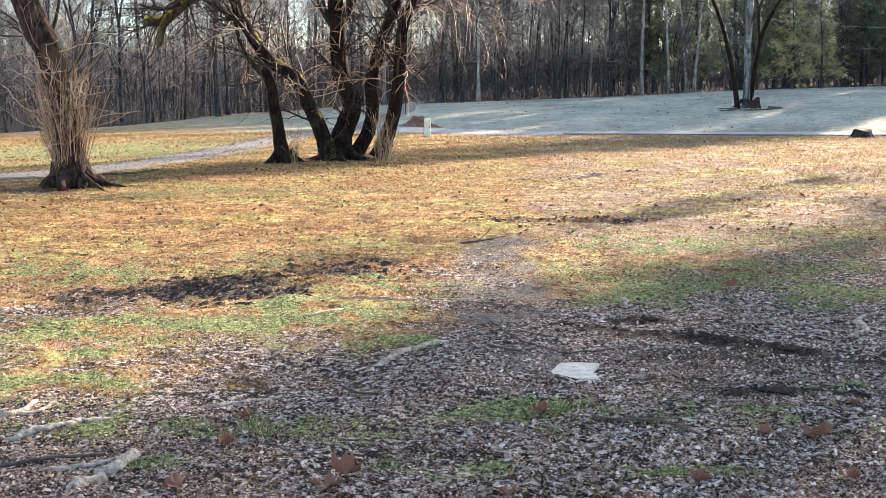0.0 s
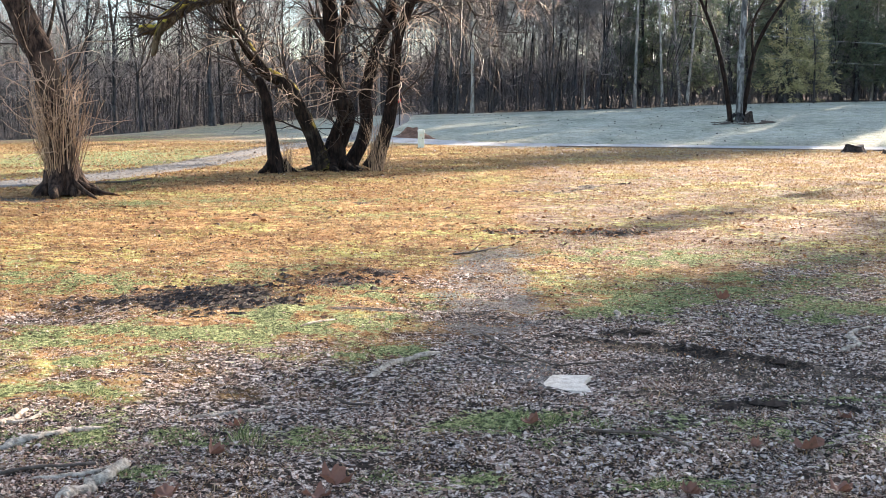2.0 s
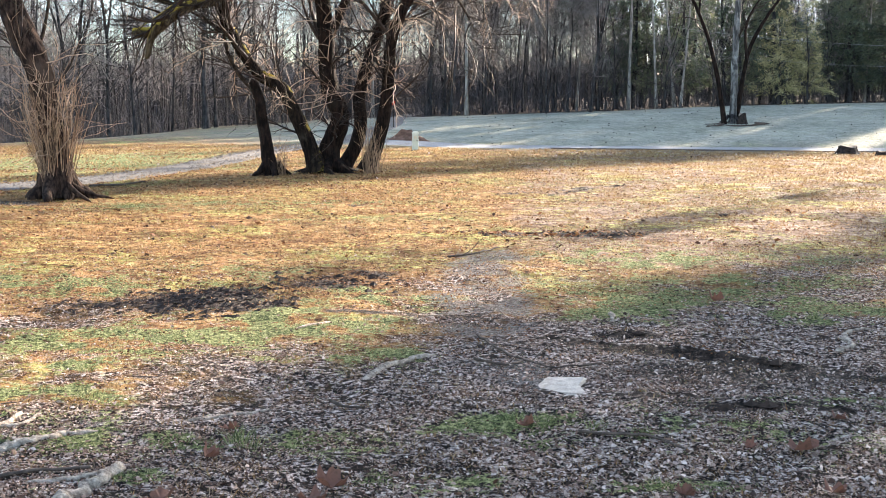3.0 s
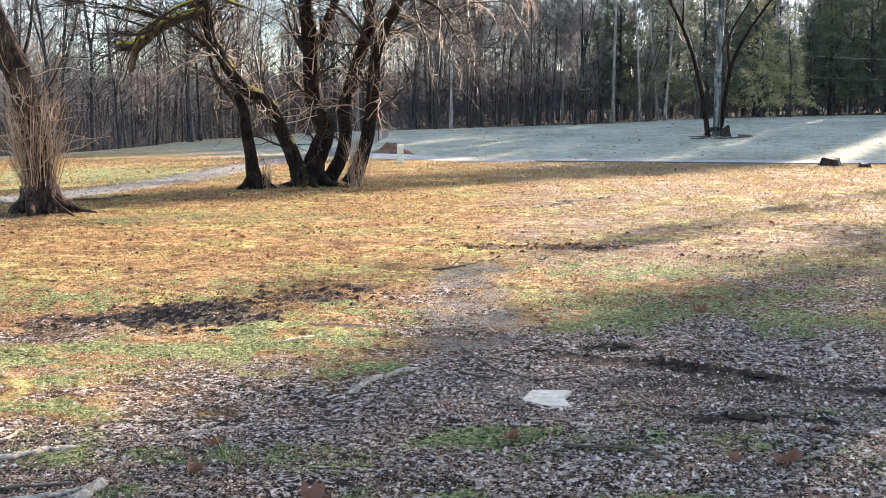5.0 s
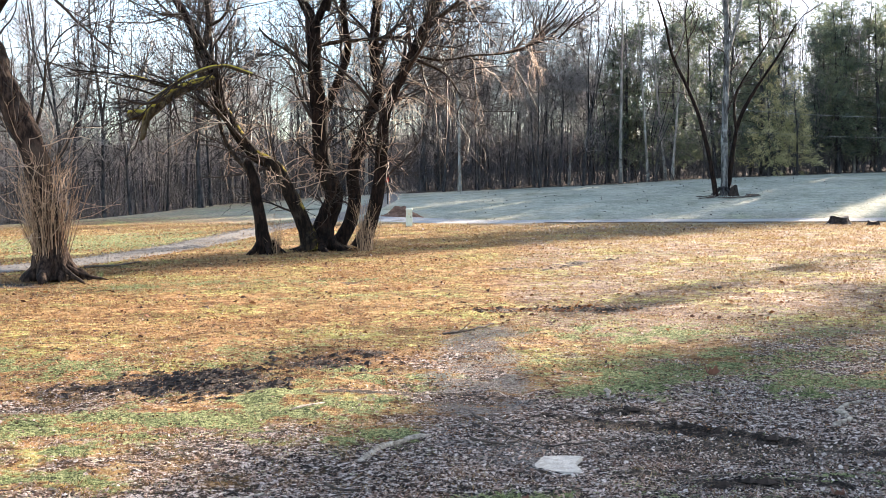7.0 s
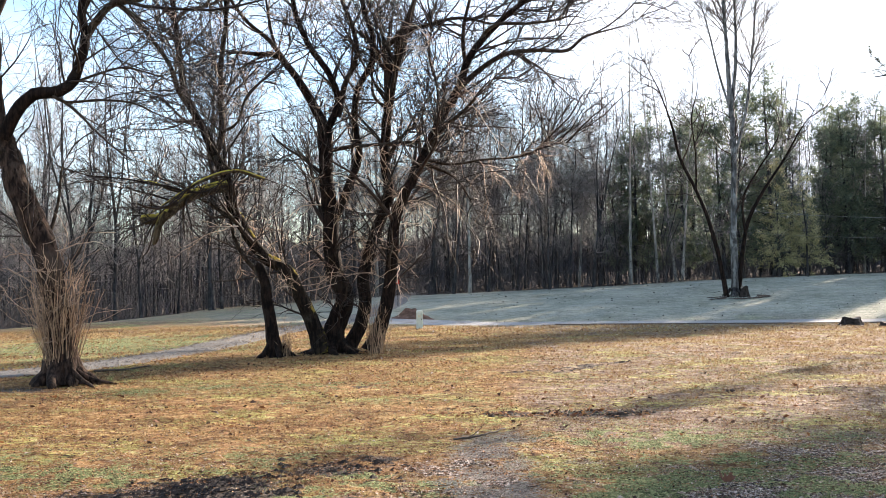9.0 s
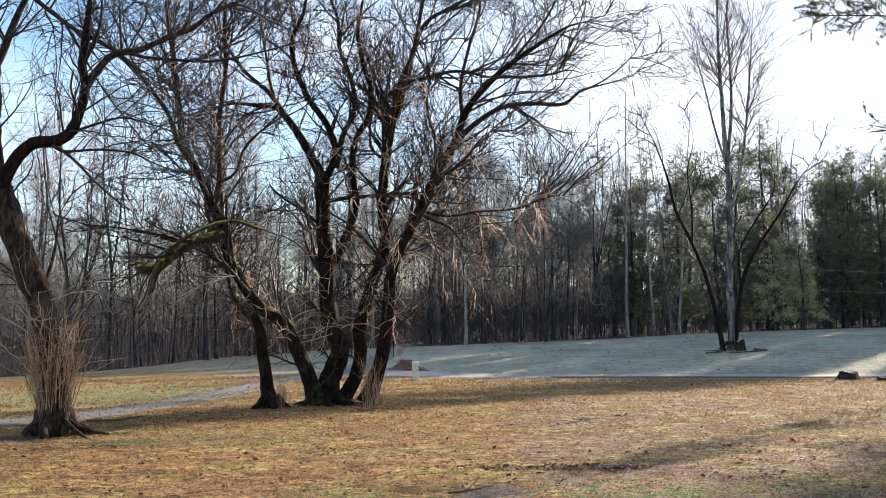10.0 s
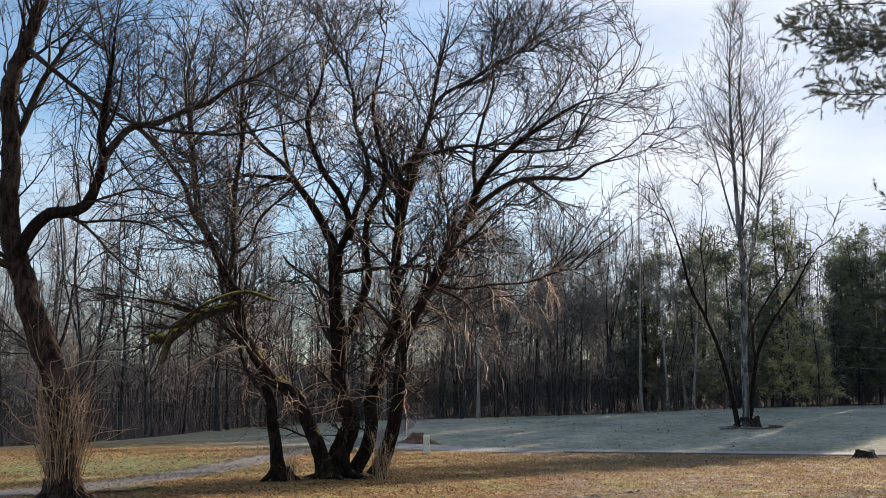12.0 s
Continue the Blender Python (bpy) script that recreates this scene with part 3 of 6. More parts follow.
strip("drive", [(-15, 10.0), (-10.9, 18.5), (-8.77, 22.6), (-7.68, 24.9), (-6.9, 29.0), (-6.4, 33.8), (-6.0, 38.5), (-5.2, 44.0), (-4.1, 50.0), (-3.0, 56.0), (-2.5, 62.0), (-2.4, 76.0), (-1.0, 95.0)],
      1.35, GRAVEL, "grey gravel drive curving past the bare trees", 0.02, 140)


# ---- trees near by ----
def limb_mesh(name, r0, r1, points, mat, sides=10, flare=0.0):
    """One limb: a smooth tapered tube with knobbly bark; flare spreads its foot."""
    length = sum(math.dist(a, b) for a, b in zip(points, points[1:]))
    n = max(8, int(length / 0.16))
    P = glide(points, n)
    P = P + 0.07 * r0 * rng.normal(size=P.shape) * np.linspace(0.3, 1, n)[:, None]
    t = np.linspace(0, 1, n)
    R = r0 + (r1 - r0) * t**0.8
    if r1 < 0.05:      # thin out to a twig at the tip
        R = np.maximum(R * (1 - 0.75 * smooth(t, 0.6, 1.0)), 0.008)
    if flare:
        R = R * (1 + flare * np.exp(-(P[:, 2] - P[0, 2]) / 0.22))
    R = R * (1 + 0.05 * (rng.random(n) - 0.5))
    v, q = tubes(P[None], R[None], sides, 0.16)
    v = np.concatenate([v, P[-1:] + (P[-1:] - P[-2:-1]) * 0.4])
    last = np.arange((n - 1) * sides, n * sides)
    tris = np.stack([last, np.roll(last, -1), np.full(sides, len(v) - 1)], 1)
    return mesh_np(name, v, q, tris, mat), P, R


def resample(P, R, n):
    i = np.linspace(0, len(P) - 1, n)
    k = np.arange(len(P))
    return np.stack([np.interp(i, k, P[:, a]) for a in range(3)], 1), np.interp(i, k, R)


def grown_tree(tree, limbs, base, twigs, mat_twig, levels, label):
    """Adds the limbs as parts of a tree, then rounds of ever finer twigs as one part."""
    Ps, Rs = [], []
    for name, r0, r1, points, mat, flare in limbs:
        local = [tuple(np.subtract(p, base)) for p in points]
        me, P, R = limb_mesh(name, r0, r1, local, mat, 12 if r0 > 0.12 else 8, flare)
        part(name, me, tree)
        p, r = resample(P, R, 16)
        if twigs(points):
            Ps.append(p)
            Rs.append(r)
    P, R = np.stack(Ps), np.stack(Rs)
    pieces = []
    for spec in levels:
        keep = spec.pop("keep", False)
        P1, R1 = sprout(P, R, **spec)
        pieces.append(tubes(P1, R1, 5 if R1.max() > 0.03 else 4 if R1.max() > 0.015 else 3))
        if keep:      # the next round grows from the old limbs too
            P1 = np.concatenate([P1, np.stack([resample(p, r, P1.shape[1])[0] for p, r in zip(P, R)])])
            R1 = np.concatenate([R1, np.stack([resample(p, r, R1.shape[1])[1] for p, r in zip(P, R)])])
        P, R = P1, R1
    v, q = merge(pieces)
    return part("crown", mesh_np("crown", v, q, mat=mat_twig), tree, label, "stuff")


def shoots(tree, name, n, centre, spread, tall, lean, mat, label, curl=0.10, climb=0.0, tilt=0.0):
    """A thicket of thin upright shoots from the foot of a trunk."""
    a = rng.random(n) * 2 * np.pi
    r = spread * (0.55 + 0.6 * rng.random(n))
    start = np.stack([centre[0] + r * np.cos(a), centre[1] + r * np.sin(a), centre[2] + climb * rng.random(n) ** 1.5], 1)
    start[:, 0] += tilt * (start[:, 2] - centre[2])
    d = unit(np.stack([np.cos(a) * lean, np.sin(a) * lean, np.ones(n)], 1) + 0.09 * rng.normal(size=(n, 3)))
    L = tall * (0.35 + 0.75 * rng.random(n))
    P = [start]
    for _ in range(6):
        d = unit(d + curl * rng.normal(size=(n, 3)))
        P.append(P[-1] + d * (L / 6)[:, None])
    P = np.stack(P, 1)
    R = (0.004 + 0.006 * rng.random(n) ** 1.5)[:, None] * np.linspace(1, 0.45, 7)[None]
    P2, R2 = sprout(P, R, n * 2, 0.28, 35, 0.25, 0.12, 0.0, 4, 0.6, 0.003, 0.006, 0.3, 1.0)
    v, q = merge([tubes(P, R, 4), tubes(P2, R2, 3)])
    return part(name, mesh_np(name, v, q, mat=mat), tree, label, "stuff")


def roots(tree, centre, n, reach, mat, r=0.11, arc=(0, 2 * math.pi)):
    for i in range(n):
        a = arc[0] + (arc[1] - arc[0]) * (i + 0.5 * random.random()) / n
        L = reach * random.uniform(0.6, 1.2)
        bend = random.uniform(-0.4, 0.4)
        pts = [(centre[0] + 0.16 * math.cos(a), centre[1] + 0.16 * math.sin(a), centre[2] + 0.30)]
        for k, f in enumerate((0.30, 0.55, 0.8, 1.0)):
            b = a + bend * f
            pts.append((centre[0] + (0.16 + L * f) * math.cos(b), centre[1] + (0.16 + L * f) * math.sin(b), centre[2] + (0.12, 0.045, 0.0, -0.06)[k]))
        me, _, _ = limb_mesh("root", r, r * 0.35, pts, mat, 8)
        part("root", me, tree)


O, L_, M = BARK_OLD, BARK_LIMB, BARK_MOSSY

# old many-stemmed tree
base = (-2.4, 28.0, 0.0)
clump = thing("multi_stem_tree", "old bare tree with five dark leaning stems", "tree", base)
clump_limbs = []
clump_limbs.append(("stem", 0.181, 0.112, [(-3.84, 27.00, -0.01), (-3.96, 27.00, 0.69), (-4.04, 27.00, 1.25), (-4.12, 27.00, 1.82), (-4.26, 27.00, 2.25)], O, 0.35))
clump_limbs.append(("stem", 0.068, 0.026, [(-4.16, 27.00, 1.88), (-4.31, 27.10, 2.09), (-4.62, 27.20, 2.40), (-4.87, 27.30, 2.83), (-5.06, 27.40, 3.50), (-5.33, 27.50, 4.08)], L_, 0.0))
clump_limbs.append(("stem", 0.227, 0.112, [(-2.84, 27.80, 0.09), (-2.97, 27.74, 0.59), (-3.31, 27.68, 1.38), (-3.67, 27.62, 2.12), (-4.10, 27.56, 2.37), (-4.47, 27.50, 2.77), (-4.77, 27.44, 3.28), (-4.97, 27.38, 3.71), (-5.13, 27.32, 4.22), (-5.22, 27.26, 4.69), (-5.34, 27.20, 4.95)], BARK_PART_MOSS, 0.35))
clump_limbs.append(("limb", 0.112, 0.043, [(-5.34, 27.20, 4.95), (-5.67, 27.18, 5.68), (-6.02, 27.15, 6.34), (-6.19, 27.12, 7.34), (-6.29, 27.10, 8.18), (-6.39, 27.07, 9.00), (-6.49, 27.05, 9.83), (-6.34, 27.02, 10.69), (-6.11, 27.00, 11.70)], O, 0.0))
clump_limbs.append(("limb", 0.069, 0.026, [(-6.01, 27.10, 6.25), (-6.10, 26.83, 6.37), (-6.31, 26.57, 7.06), (-6.74, 26.30, 7.73), (-7.00, 26.03, 8.07), (-7.41, 25.77, 8.41), (-7.95, 25.50, 8.67)], L_, 0.0))
clump_limbs.append(("limb", 0.052, 0.022, [(-6.27, 27.00, 8.21), (-6.07, 27.12, 8.51), (-5.51, 27.25, 8.68), (-4.99, 27.38, 9.06), (-4.60, 27.50, 9.68)], L_, 0.0))
clump_limbs.append(("limb", 0.086, 0.034, [(-5.29, 27.20, 5.03), (-5.23, 27.43, 5.55), (-5.30, 27.66, 6.43), (-5.32, 27.89, 7.50), (-5.25, 28.11, 8.43), (-5.32, 28.34, 9.80), (-5.31, 28.57, 11.21), (-5.29, 28.80, 12.69)], L_, 0.0))
clump_limbs.append(("limb", 0.043, 0.013, [(-5.19, 27.20, 5.52), (-4.83, 27.05, 5.67), (-4.50, 26.90, 6.39), (-4.21, 26.75, 6.64), (-3.71, 26.60, 6.83)], L_, 0.0))
clump_limbs.append(("limb", 0.043, 0.013, [(-5.68, 27.20, 5.66), (-6.22, 27.53, 5.92), (-6.88, 27.87, 6.55), (-7.55, 28.20, 6.83)], L_, 0.0))
clump_limbs.append(("broken_limb", 0.150, 0.110, [(-5.11, 27.20, 4.21), (-5.36, 26.96, 4.11), (-5.70, 26.72, 4.00), (-6.09, 26.48, 3.74), (-6.46, 26.24, 3.36), (-6.84, 26.00, 3.31)], M, 0.0))
clump_limbs.append(("broken_limb", 0.052, 0.043, [(-4.03, 26.40, 4.28), (-4.67, 26.27, 4.47), (-5.44, 26.15, 4.24), (-6.13, 26.02, 3.79), (-6.75, 25.90, 3.37)], M, 0.0))
clump_limbs.append(("broken_limb", 0.110, 0.060, [(-6.26, 26.00, 3.48), (-6.43, 25.95, 3.15), (-6.51, 25.90, 2.76)], M, 0.0))
clump_limbs.append(("stub", 0.052, 0.030, [(-5.72, 26.80, 4.00), (-6.12, 26.70, 4.03), (-6.42, 26.60, 4.13), (-6.85, 26.50, 4.27), (-7.34, 26.40, 4.21)], M, 0.0))
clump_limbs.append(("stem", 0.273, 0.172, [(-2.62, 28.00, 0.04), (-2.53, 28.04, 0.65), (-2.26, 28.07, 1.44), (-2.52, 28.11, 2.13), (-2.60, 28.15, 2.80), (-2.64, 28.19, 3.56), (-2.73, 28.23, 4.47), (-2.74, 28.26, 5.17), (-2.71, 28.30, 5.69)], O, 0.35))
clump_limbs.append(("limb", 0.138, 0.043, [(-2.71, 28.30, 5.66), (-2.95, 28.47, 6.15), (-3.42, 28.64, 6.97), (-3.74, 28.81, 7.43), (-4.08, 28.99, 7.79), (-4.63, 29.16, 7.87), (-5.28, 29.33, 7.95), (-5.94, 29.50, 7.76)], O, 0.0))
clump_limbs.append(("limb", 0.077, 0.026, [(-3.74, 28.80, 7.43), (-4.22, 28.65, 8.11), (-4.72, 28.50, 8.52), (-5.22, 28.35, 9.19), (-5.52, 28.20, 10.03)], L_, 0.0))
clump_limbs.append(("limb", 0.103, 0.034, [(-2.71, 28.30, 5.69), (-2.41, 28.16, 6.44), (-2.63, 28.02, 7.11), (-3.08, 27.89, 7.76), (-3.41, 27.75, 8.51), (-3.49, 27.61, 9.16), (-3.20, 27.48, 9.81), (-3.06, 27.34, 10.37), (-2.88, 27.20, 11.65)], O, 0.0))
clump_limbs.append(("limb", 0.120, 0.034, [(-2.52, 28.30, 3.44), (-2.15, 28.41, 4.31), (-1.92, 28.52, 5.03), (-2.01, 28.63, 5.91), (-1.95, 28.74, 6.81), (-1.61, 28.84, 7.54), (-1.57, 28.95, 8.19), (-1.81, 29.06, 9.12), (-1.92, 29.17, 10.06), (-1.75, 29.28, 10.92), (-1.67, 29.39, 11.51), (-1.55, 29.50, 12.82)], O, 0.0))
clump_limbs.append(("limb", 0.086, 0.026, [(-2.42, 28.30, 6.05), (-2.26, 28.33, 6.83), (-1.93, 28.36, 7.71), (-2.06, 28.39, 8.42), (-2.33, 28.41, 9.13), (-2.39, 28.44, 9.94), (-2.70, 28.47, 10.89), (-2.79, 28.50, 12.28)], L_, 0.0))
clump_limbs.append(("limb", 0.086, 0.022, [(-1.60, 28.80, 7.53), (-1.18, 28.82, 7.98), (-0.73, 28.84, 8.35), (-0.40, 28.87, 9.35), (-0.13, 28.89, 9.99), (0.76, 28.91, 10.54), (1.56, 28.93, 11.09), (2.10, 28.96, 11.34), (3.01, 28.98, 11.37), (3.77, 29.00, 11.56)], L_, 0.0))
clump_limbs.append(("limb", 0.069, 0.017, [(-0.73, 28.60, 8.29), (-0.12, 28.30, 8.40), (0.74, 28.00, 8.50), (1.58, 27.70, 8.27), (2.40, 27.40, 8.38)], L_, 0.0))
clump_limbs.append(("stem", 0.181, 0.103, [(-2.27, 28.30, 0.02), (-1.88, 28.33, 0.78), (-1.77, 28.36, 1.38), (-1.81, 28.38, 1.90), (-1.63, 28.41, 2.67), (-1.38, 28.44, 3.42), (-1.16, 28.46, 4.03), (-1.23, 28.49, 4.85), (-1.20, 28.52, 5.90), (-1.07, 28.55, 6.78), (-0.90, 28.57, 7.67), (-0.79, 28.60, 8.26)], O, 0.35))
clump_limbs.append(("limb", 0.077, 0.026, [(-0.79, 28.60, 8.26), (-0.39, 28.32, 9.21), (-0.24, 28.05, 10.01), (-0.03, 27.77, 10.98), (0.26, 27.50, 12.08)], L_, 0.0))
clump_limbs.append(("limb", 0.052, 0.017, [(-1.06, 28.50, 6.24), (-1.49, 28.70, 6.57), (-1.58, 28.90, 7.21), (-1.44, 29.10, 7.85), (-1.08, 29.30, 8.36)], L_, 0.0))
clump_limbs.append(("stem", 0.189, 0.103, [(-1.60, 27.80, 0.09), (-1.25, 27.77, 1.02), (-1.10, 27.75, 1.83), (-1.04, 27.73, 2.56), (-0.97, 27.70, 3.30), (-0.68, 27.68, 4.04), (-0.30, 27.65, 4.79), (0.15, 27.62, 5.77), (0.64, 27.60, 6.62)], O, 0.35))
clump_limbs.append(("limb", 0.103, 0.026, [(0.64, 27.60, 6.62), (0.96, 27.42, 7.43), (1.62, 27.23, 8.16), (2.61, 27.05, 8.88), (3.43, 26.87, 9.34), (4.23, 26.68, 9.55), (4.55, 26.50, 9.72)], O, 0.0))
clump_limbs.append(("limb", 0.077, 0.017, [(-0.15, 27.60, 5.10), (0.15, 27.15, 5.46), (0.87, 26.70, 6.04), (1.33, 26.25, 6.54), (1.65, 25.80, 6.62)], L_, 0.0))
clump_limbs.append(("limb", 0.086, 0.017, [(0.64, 27.60, 6.62), (1.23, 27.71, 7.15), (1.83, 27.82, 7.52), (2.69, 27.94, 7.64), (3.47, 28.05, 7.67), (3.91, 28.16, 8.03), (4.62, 28.27, 8.24), (5.35, 28.39, 8.54), (5.61, 28.50, 8.74)], L_, 0.0))
clump_limbs.append(("limb", 0.060, 0.017, [(0.97, 27.60, 7.47), (1.46, 27.07, 8.04), (2.40, 26.55, 8.00), (3.23, 26.02, 8.04), (3.70, 25.50, 8.33)], L_, 0.0))
clump_limbs.append(("limb", 0.060, 0.026, [(-2.70, 28.30, 5.17), (-2.17, 28.20, 5.25), (-1.63, 28.10, 5.28), (-1.01, 28.00, 5.32), (-0.69, 27.90, 5.35), (-0.22, 27.80, 5.12)], L_, 0.0))
clump_limbs.append(("limb", 0.052, 0.017, [(-0.36, 27.60, 4.81), (0.07, 27.40, 4.61), (0.50, 27.20, 4.38), (0.86, 27.00, 3.85), (1.09, 26.80, 3.35)], L_, 0.0))
clump_limbs.append(("limb", 0.060, 0.017, [(0.84, 27.60, 7.04), (0.78, 27.84, 8.04), (1.00, 28.08, 9.13), (1.31, 28.32, 10.25), (1.25, 28.56, 11.25), (1.48, 28.80, 12.26)], L_, 0.0))
clump_limbs.append(("limb", 0.052, 0.017, [(0.06, 27.70, 5.61), (0.13, 27.40, 6.50), (-0.08, 27.10, 7.43), (0.12, 26.80, 8.36)], L_, 0.0))
clump_limbs.append(("limb", 0.038, 0.012, [(-0.25, 27.60, 4.85), (0.40, 27.35, 4.70), (1.20, 27.15, 4.78), (2.20, 26.95, 4.85), (2.90, 26.85, 5.10), (3.50, 26.80, 5.15)], L_, 0.0))
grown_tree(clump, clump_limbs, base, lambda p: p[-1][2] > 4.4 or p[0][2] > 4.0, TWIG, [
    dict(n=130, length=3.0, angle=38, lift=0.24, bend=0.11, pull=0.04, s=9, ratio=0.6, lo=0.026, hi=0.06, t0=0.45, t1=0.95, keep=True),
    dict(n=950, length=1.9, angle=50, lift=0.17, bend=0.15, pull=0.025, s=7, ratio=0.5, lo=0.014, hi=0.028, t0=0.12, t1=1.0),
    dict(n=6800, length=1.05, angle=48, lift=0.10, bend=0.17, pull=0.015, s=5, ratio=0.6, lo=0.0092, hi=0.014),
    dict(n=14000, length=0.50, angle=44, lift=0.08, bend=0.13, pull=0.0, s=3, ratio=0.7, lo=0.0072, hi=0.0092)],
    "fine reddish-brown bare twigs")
# drooping sprays low on the stems
low = np.stack([resample(glide([np.subtract(p, base) for p in l[3]], 24), np.full(24, 0.05), 16)[0] for l in clump_limbs if l[3][-1][2] > 3.4 and l[3][0][2] < 6.0])
lowR = np.full(low.shape[:2], 0.03)
P1, R1 = sprout(low, lowR, 330, 1.4, 78, 0.1, 0.24, -0.09, 8, 0.5, 0.008, 0.013, 0.25, 0.88, 0.2)
P2, R2 = sprout(P1, R1, 1600, 0.7, 48, -0.05, 0.24, -0.05, 6, 0.6, 0.0075, 0.011)
P3, R3 = sprout(P2, R2, 2600, 0.28, 40, 0.0, 0.2, 0.0, 4, 0.7, 0.0045, 0.006)
v, q = merge([tubes(P1, R1, 4), tubes(P2, R2, 3), tubes(P3, R3, 3)])
part("drooping_spray", mesh_np("drooping_spray", v, q, mat=SPRAY), clump, "drooping twigs coloured pale as if sunlit", "stuff")
shoots(clump, "shoot_thicket", 80, (0.93, -0.42, 0.0), 0.17, 1.3, 0.04, SHOOT, "tan shoots at the foot")
shoots(clump, "shoot_thicket", 26, (-1.2, -1.05, 0.0), 0.10, 1.0, 0.10, SHOOT, "tan shoots at the foot")
roots(clump, (-0.15, 0.0, 0.0), 7, 0.75, O, 0.16)
roots(clump, (-1.45, -1.0, 0.0), 4, 0.45, O, 0.10)

# old leaning tree wrapped in shoots
base = (-6.7, 20.0, 0.0)
leaner = thing("leaning_tree", "old bare leaning tree wrapped in tan shoots", "tree", base)
left_limbs = []
left_limbs.append(("trunk", 0.285, 0.112, [(-6.66, 20.00, -0.02), (-6.72, 20.02, 0.79), (-6.85, 20.05, 1.62), (-7.05, 20.07, 2.45), (-7.30, 20.09, 3.01), (-7.56, 20.11, 3.64), (-7.73, 20.14, 4.20), (-7.91, 20.16, 4.64), (-8.03, 20.18, 5.61), (-8.07, 20.21, 6.44), (-8.17, 20.23, 7.76), (-7.90, 20.25, 8.63), (-7.73, 20.28, 9.37), (-7.51, 20.30, 10.63)], BARK_BROWN, 0.45))
left_limbs.append(("limb", 0.129, 0.043, [(-7.75, 20.00, 4.44), (-7.52, 19.93, 4.85), (-7.15, 19.86, 5.20), (-6.71, 19.78, 5.22), (-6.43, 19.71, 5.36), (-6.24, 19.64, 5.77), (-6.13, 19.56, 6.18), (-6.18, 19.49, 6.52), (-6.12, 19.42, 6.98), (-6.03, 19.34, 7.51), (-5.97, 19.27, 8.10), (-5.86, 19.20, 9.01)], O, 0.0))
left_limbs.append(("limb", 0.077, 0.022, [(-6.14, 19.60, 6.16), (-5.89, 19.48, 6.46), (-5.63, 19.36, 6.67), (-5.13, 19.23, 6.73), (-4.63, 19.11, 6.91), (-4.15, 18.99, 7.06), (-3.73, 18.87, 7.32), (-3.30, 18.74, 7.46), (-2.83, 18.62, 7.72), (-2.34, 18.50, 8.11)], L_, 0.0))
left_limbs.append(("limb", 0.060, 0.017, [(-8.02, 20.24, 8.55), (-7.42, 20.05, 8.05), (-6.88, 19.85, 7.62), (-6.38, 19.70, 7.24), (-5.80, 19.50, 6.92), (-5.23, 19.20, 6.51), (-4.88, 19.00, 6.23), (-4.48, 18.80, 5.95)], L_, 0.0))
left_limbs.append(("limb", 0.085, 0.030, [(-8.08, 20.21, 6.50), (-7.92, 20.30, 6.95), (-7.70, 20.40, 7.70), (-7.28, 20.55, 8.60), (-6.80, 20.70, 9.45)], L_, 0.0))
left_limbs.append(("limb", 0.030, 0.010, [(-6.43, 19.70, 5.36), (-5.98, 19.88, 5.57), (-5.61, 20.06, 5.71), (-5.23, 20.24, 5.65), (-4.78, 20.42, 5.50), (-4.40, 20.60, 5.28)], L_, 0.0))
left_limbs.append(("limb", 0.030, 0.010, [(-6.82, 19.80, 5.19), (-6.60, 19.64, 5.04), (-5.85, 19.48, 5.02), (-5.21, 19.32, 4.93), (-4.70, 19.16, 4.68), (-4.20, 19.00, 4.48)], L_, 0.0))
left_limbs.append(("limb", 0.043, 0.013, [(-7.06, 20.10, 2.45), (-6.94, 20.27, 2.92), (-6.89, 20.45, 3.45), (-6.89, 20.62, 4.00), (-6.70, 20.80, 4.45)], L_, 0.0))
left_limbs.append(("limb", 0.077, 0.043, [(-7.68, 20.00, 4.18), (-8.01, 19.83, 4.31), (-8.46, 19.67, 4.79), (-9.03, 19.50, 5.58)], L_, 0.0))
grown_tree(leaner, left_limbs, base, lambda p: p[-1][2] > 4.2, TWIG, [
    dict(n=44, length=2.6, angle=42, lift=0.15, bend=0.13, pull=0.02, s=9, ratio=0.5, lo=0.014, hi=0.035, t0=0.2, t1=0.95, keep=True),
    dict(n=280, length=1.7, angle=50, lift=0.14, bend=0.15, pull=0.015, s=7, ratio=0.5, lo=0.011, hi=0.022, t0=0.15, t1=1.0),
    dict(n=1500, length=0.95, angle=48, lift=0.08, bend=0.17, pull=0.01, s=5, ratio=0.6, lo=0.0065, hi=0.011),
    dict(n=3300, length=0.44, angle=46, lift=0.06, bend=0.13, pull=0.0, s=3, ratio=0.7, lo=0.0048, hi=0.0065)],
    "fine reddish-brown bare twigs")
shoots(leaner, "shoot_thicket", 190, (0.0, -0.06, 0.05), 0.22, 1.7, 0.13, SHOOT, "tan shoots crowding the trunk", 0.06, 0.5, -0.05)
shoots(leaner, "shoot_thicket", 50, (-0.02, 0, 0.8), 0.25, 1.2, 0.22, SHOOT, "tan shoots crowding the trunk", 0.12, 1.0, -0.12)
shoots(leaner, "shoot_thicket", 60, (-0.06, 0, 0.9), 0.24, 1.0, 0.7, SPRAY, "curling twigs on the trunk, coloured as sunlit", 0.36, 1.5, -0.18)
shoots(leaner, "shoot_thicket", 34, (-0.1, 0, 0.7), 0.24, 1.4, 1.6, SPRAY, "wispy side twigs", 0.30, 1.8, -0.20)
roots(leaner, (0.0, 0.0, 0.05), 7, 0.55, BARK_BROWN, 0.20)
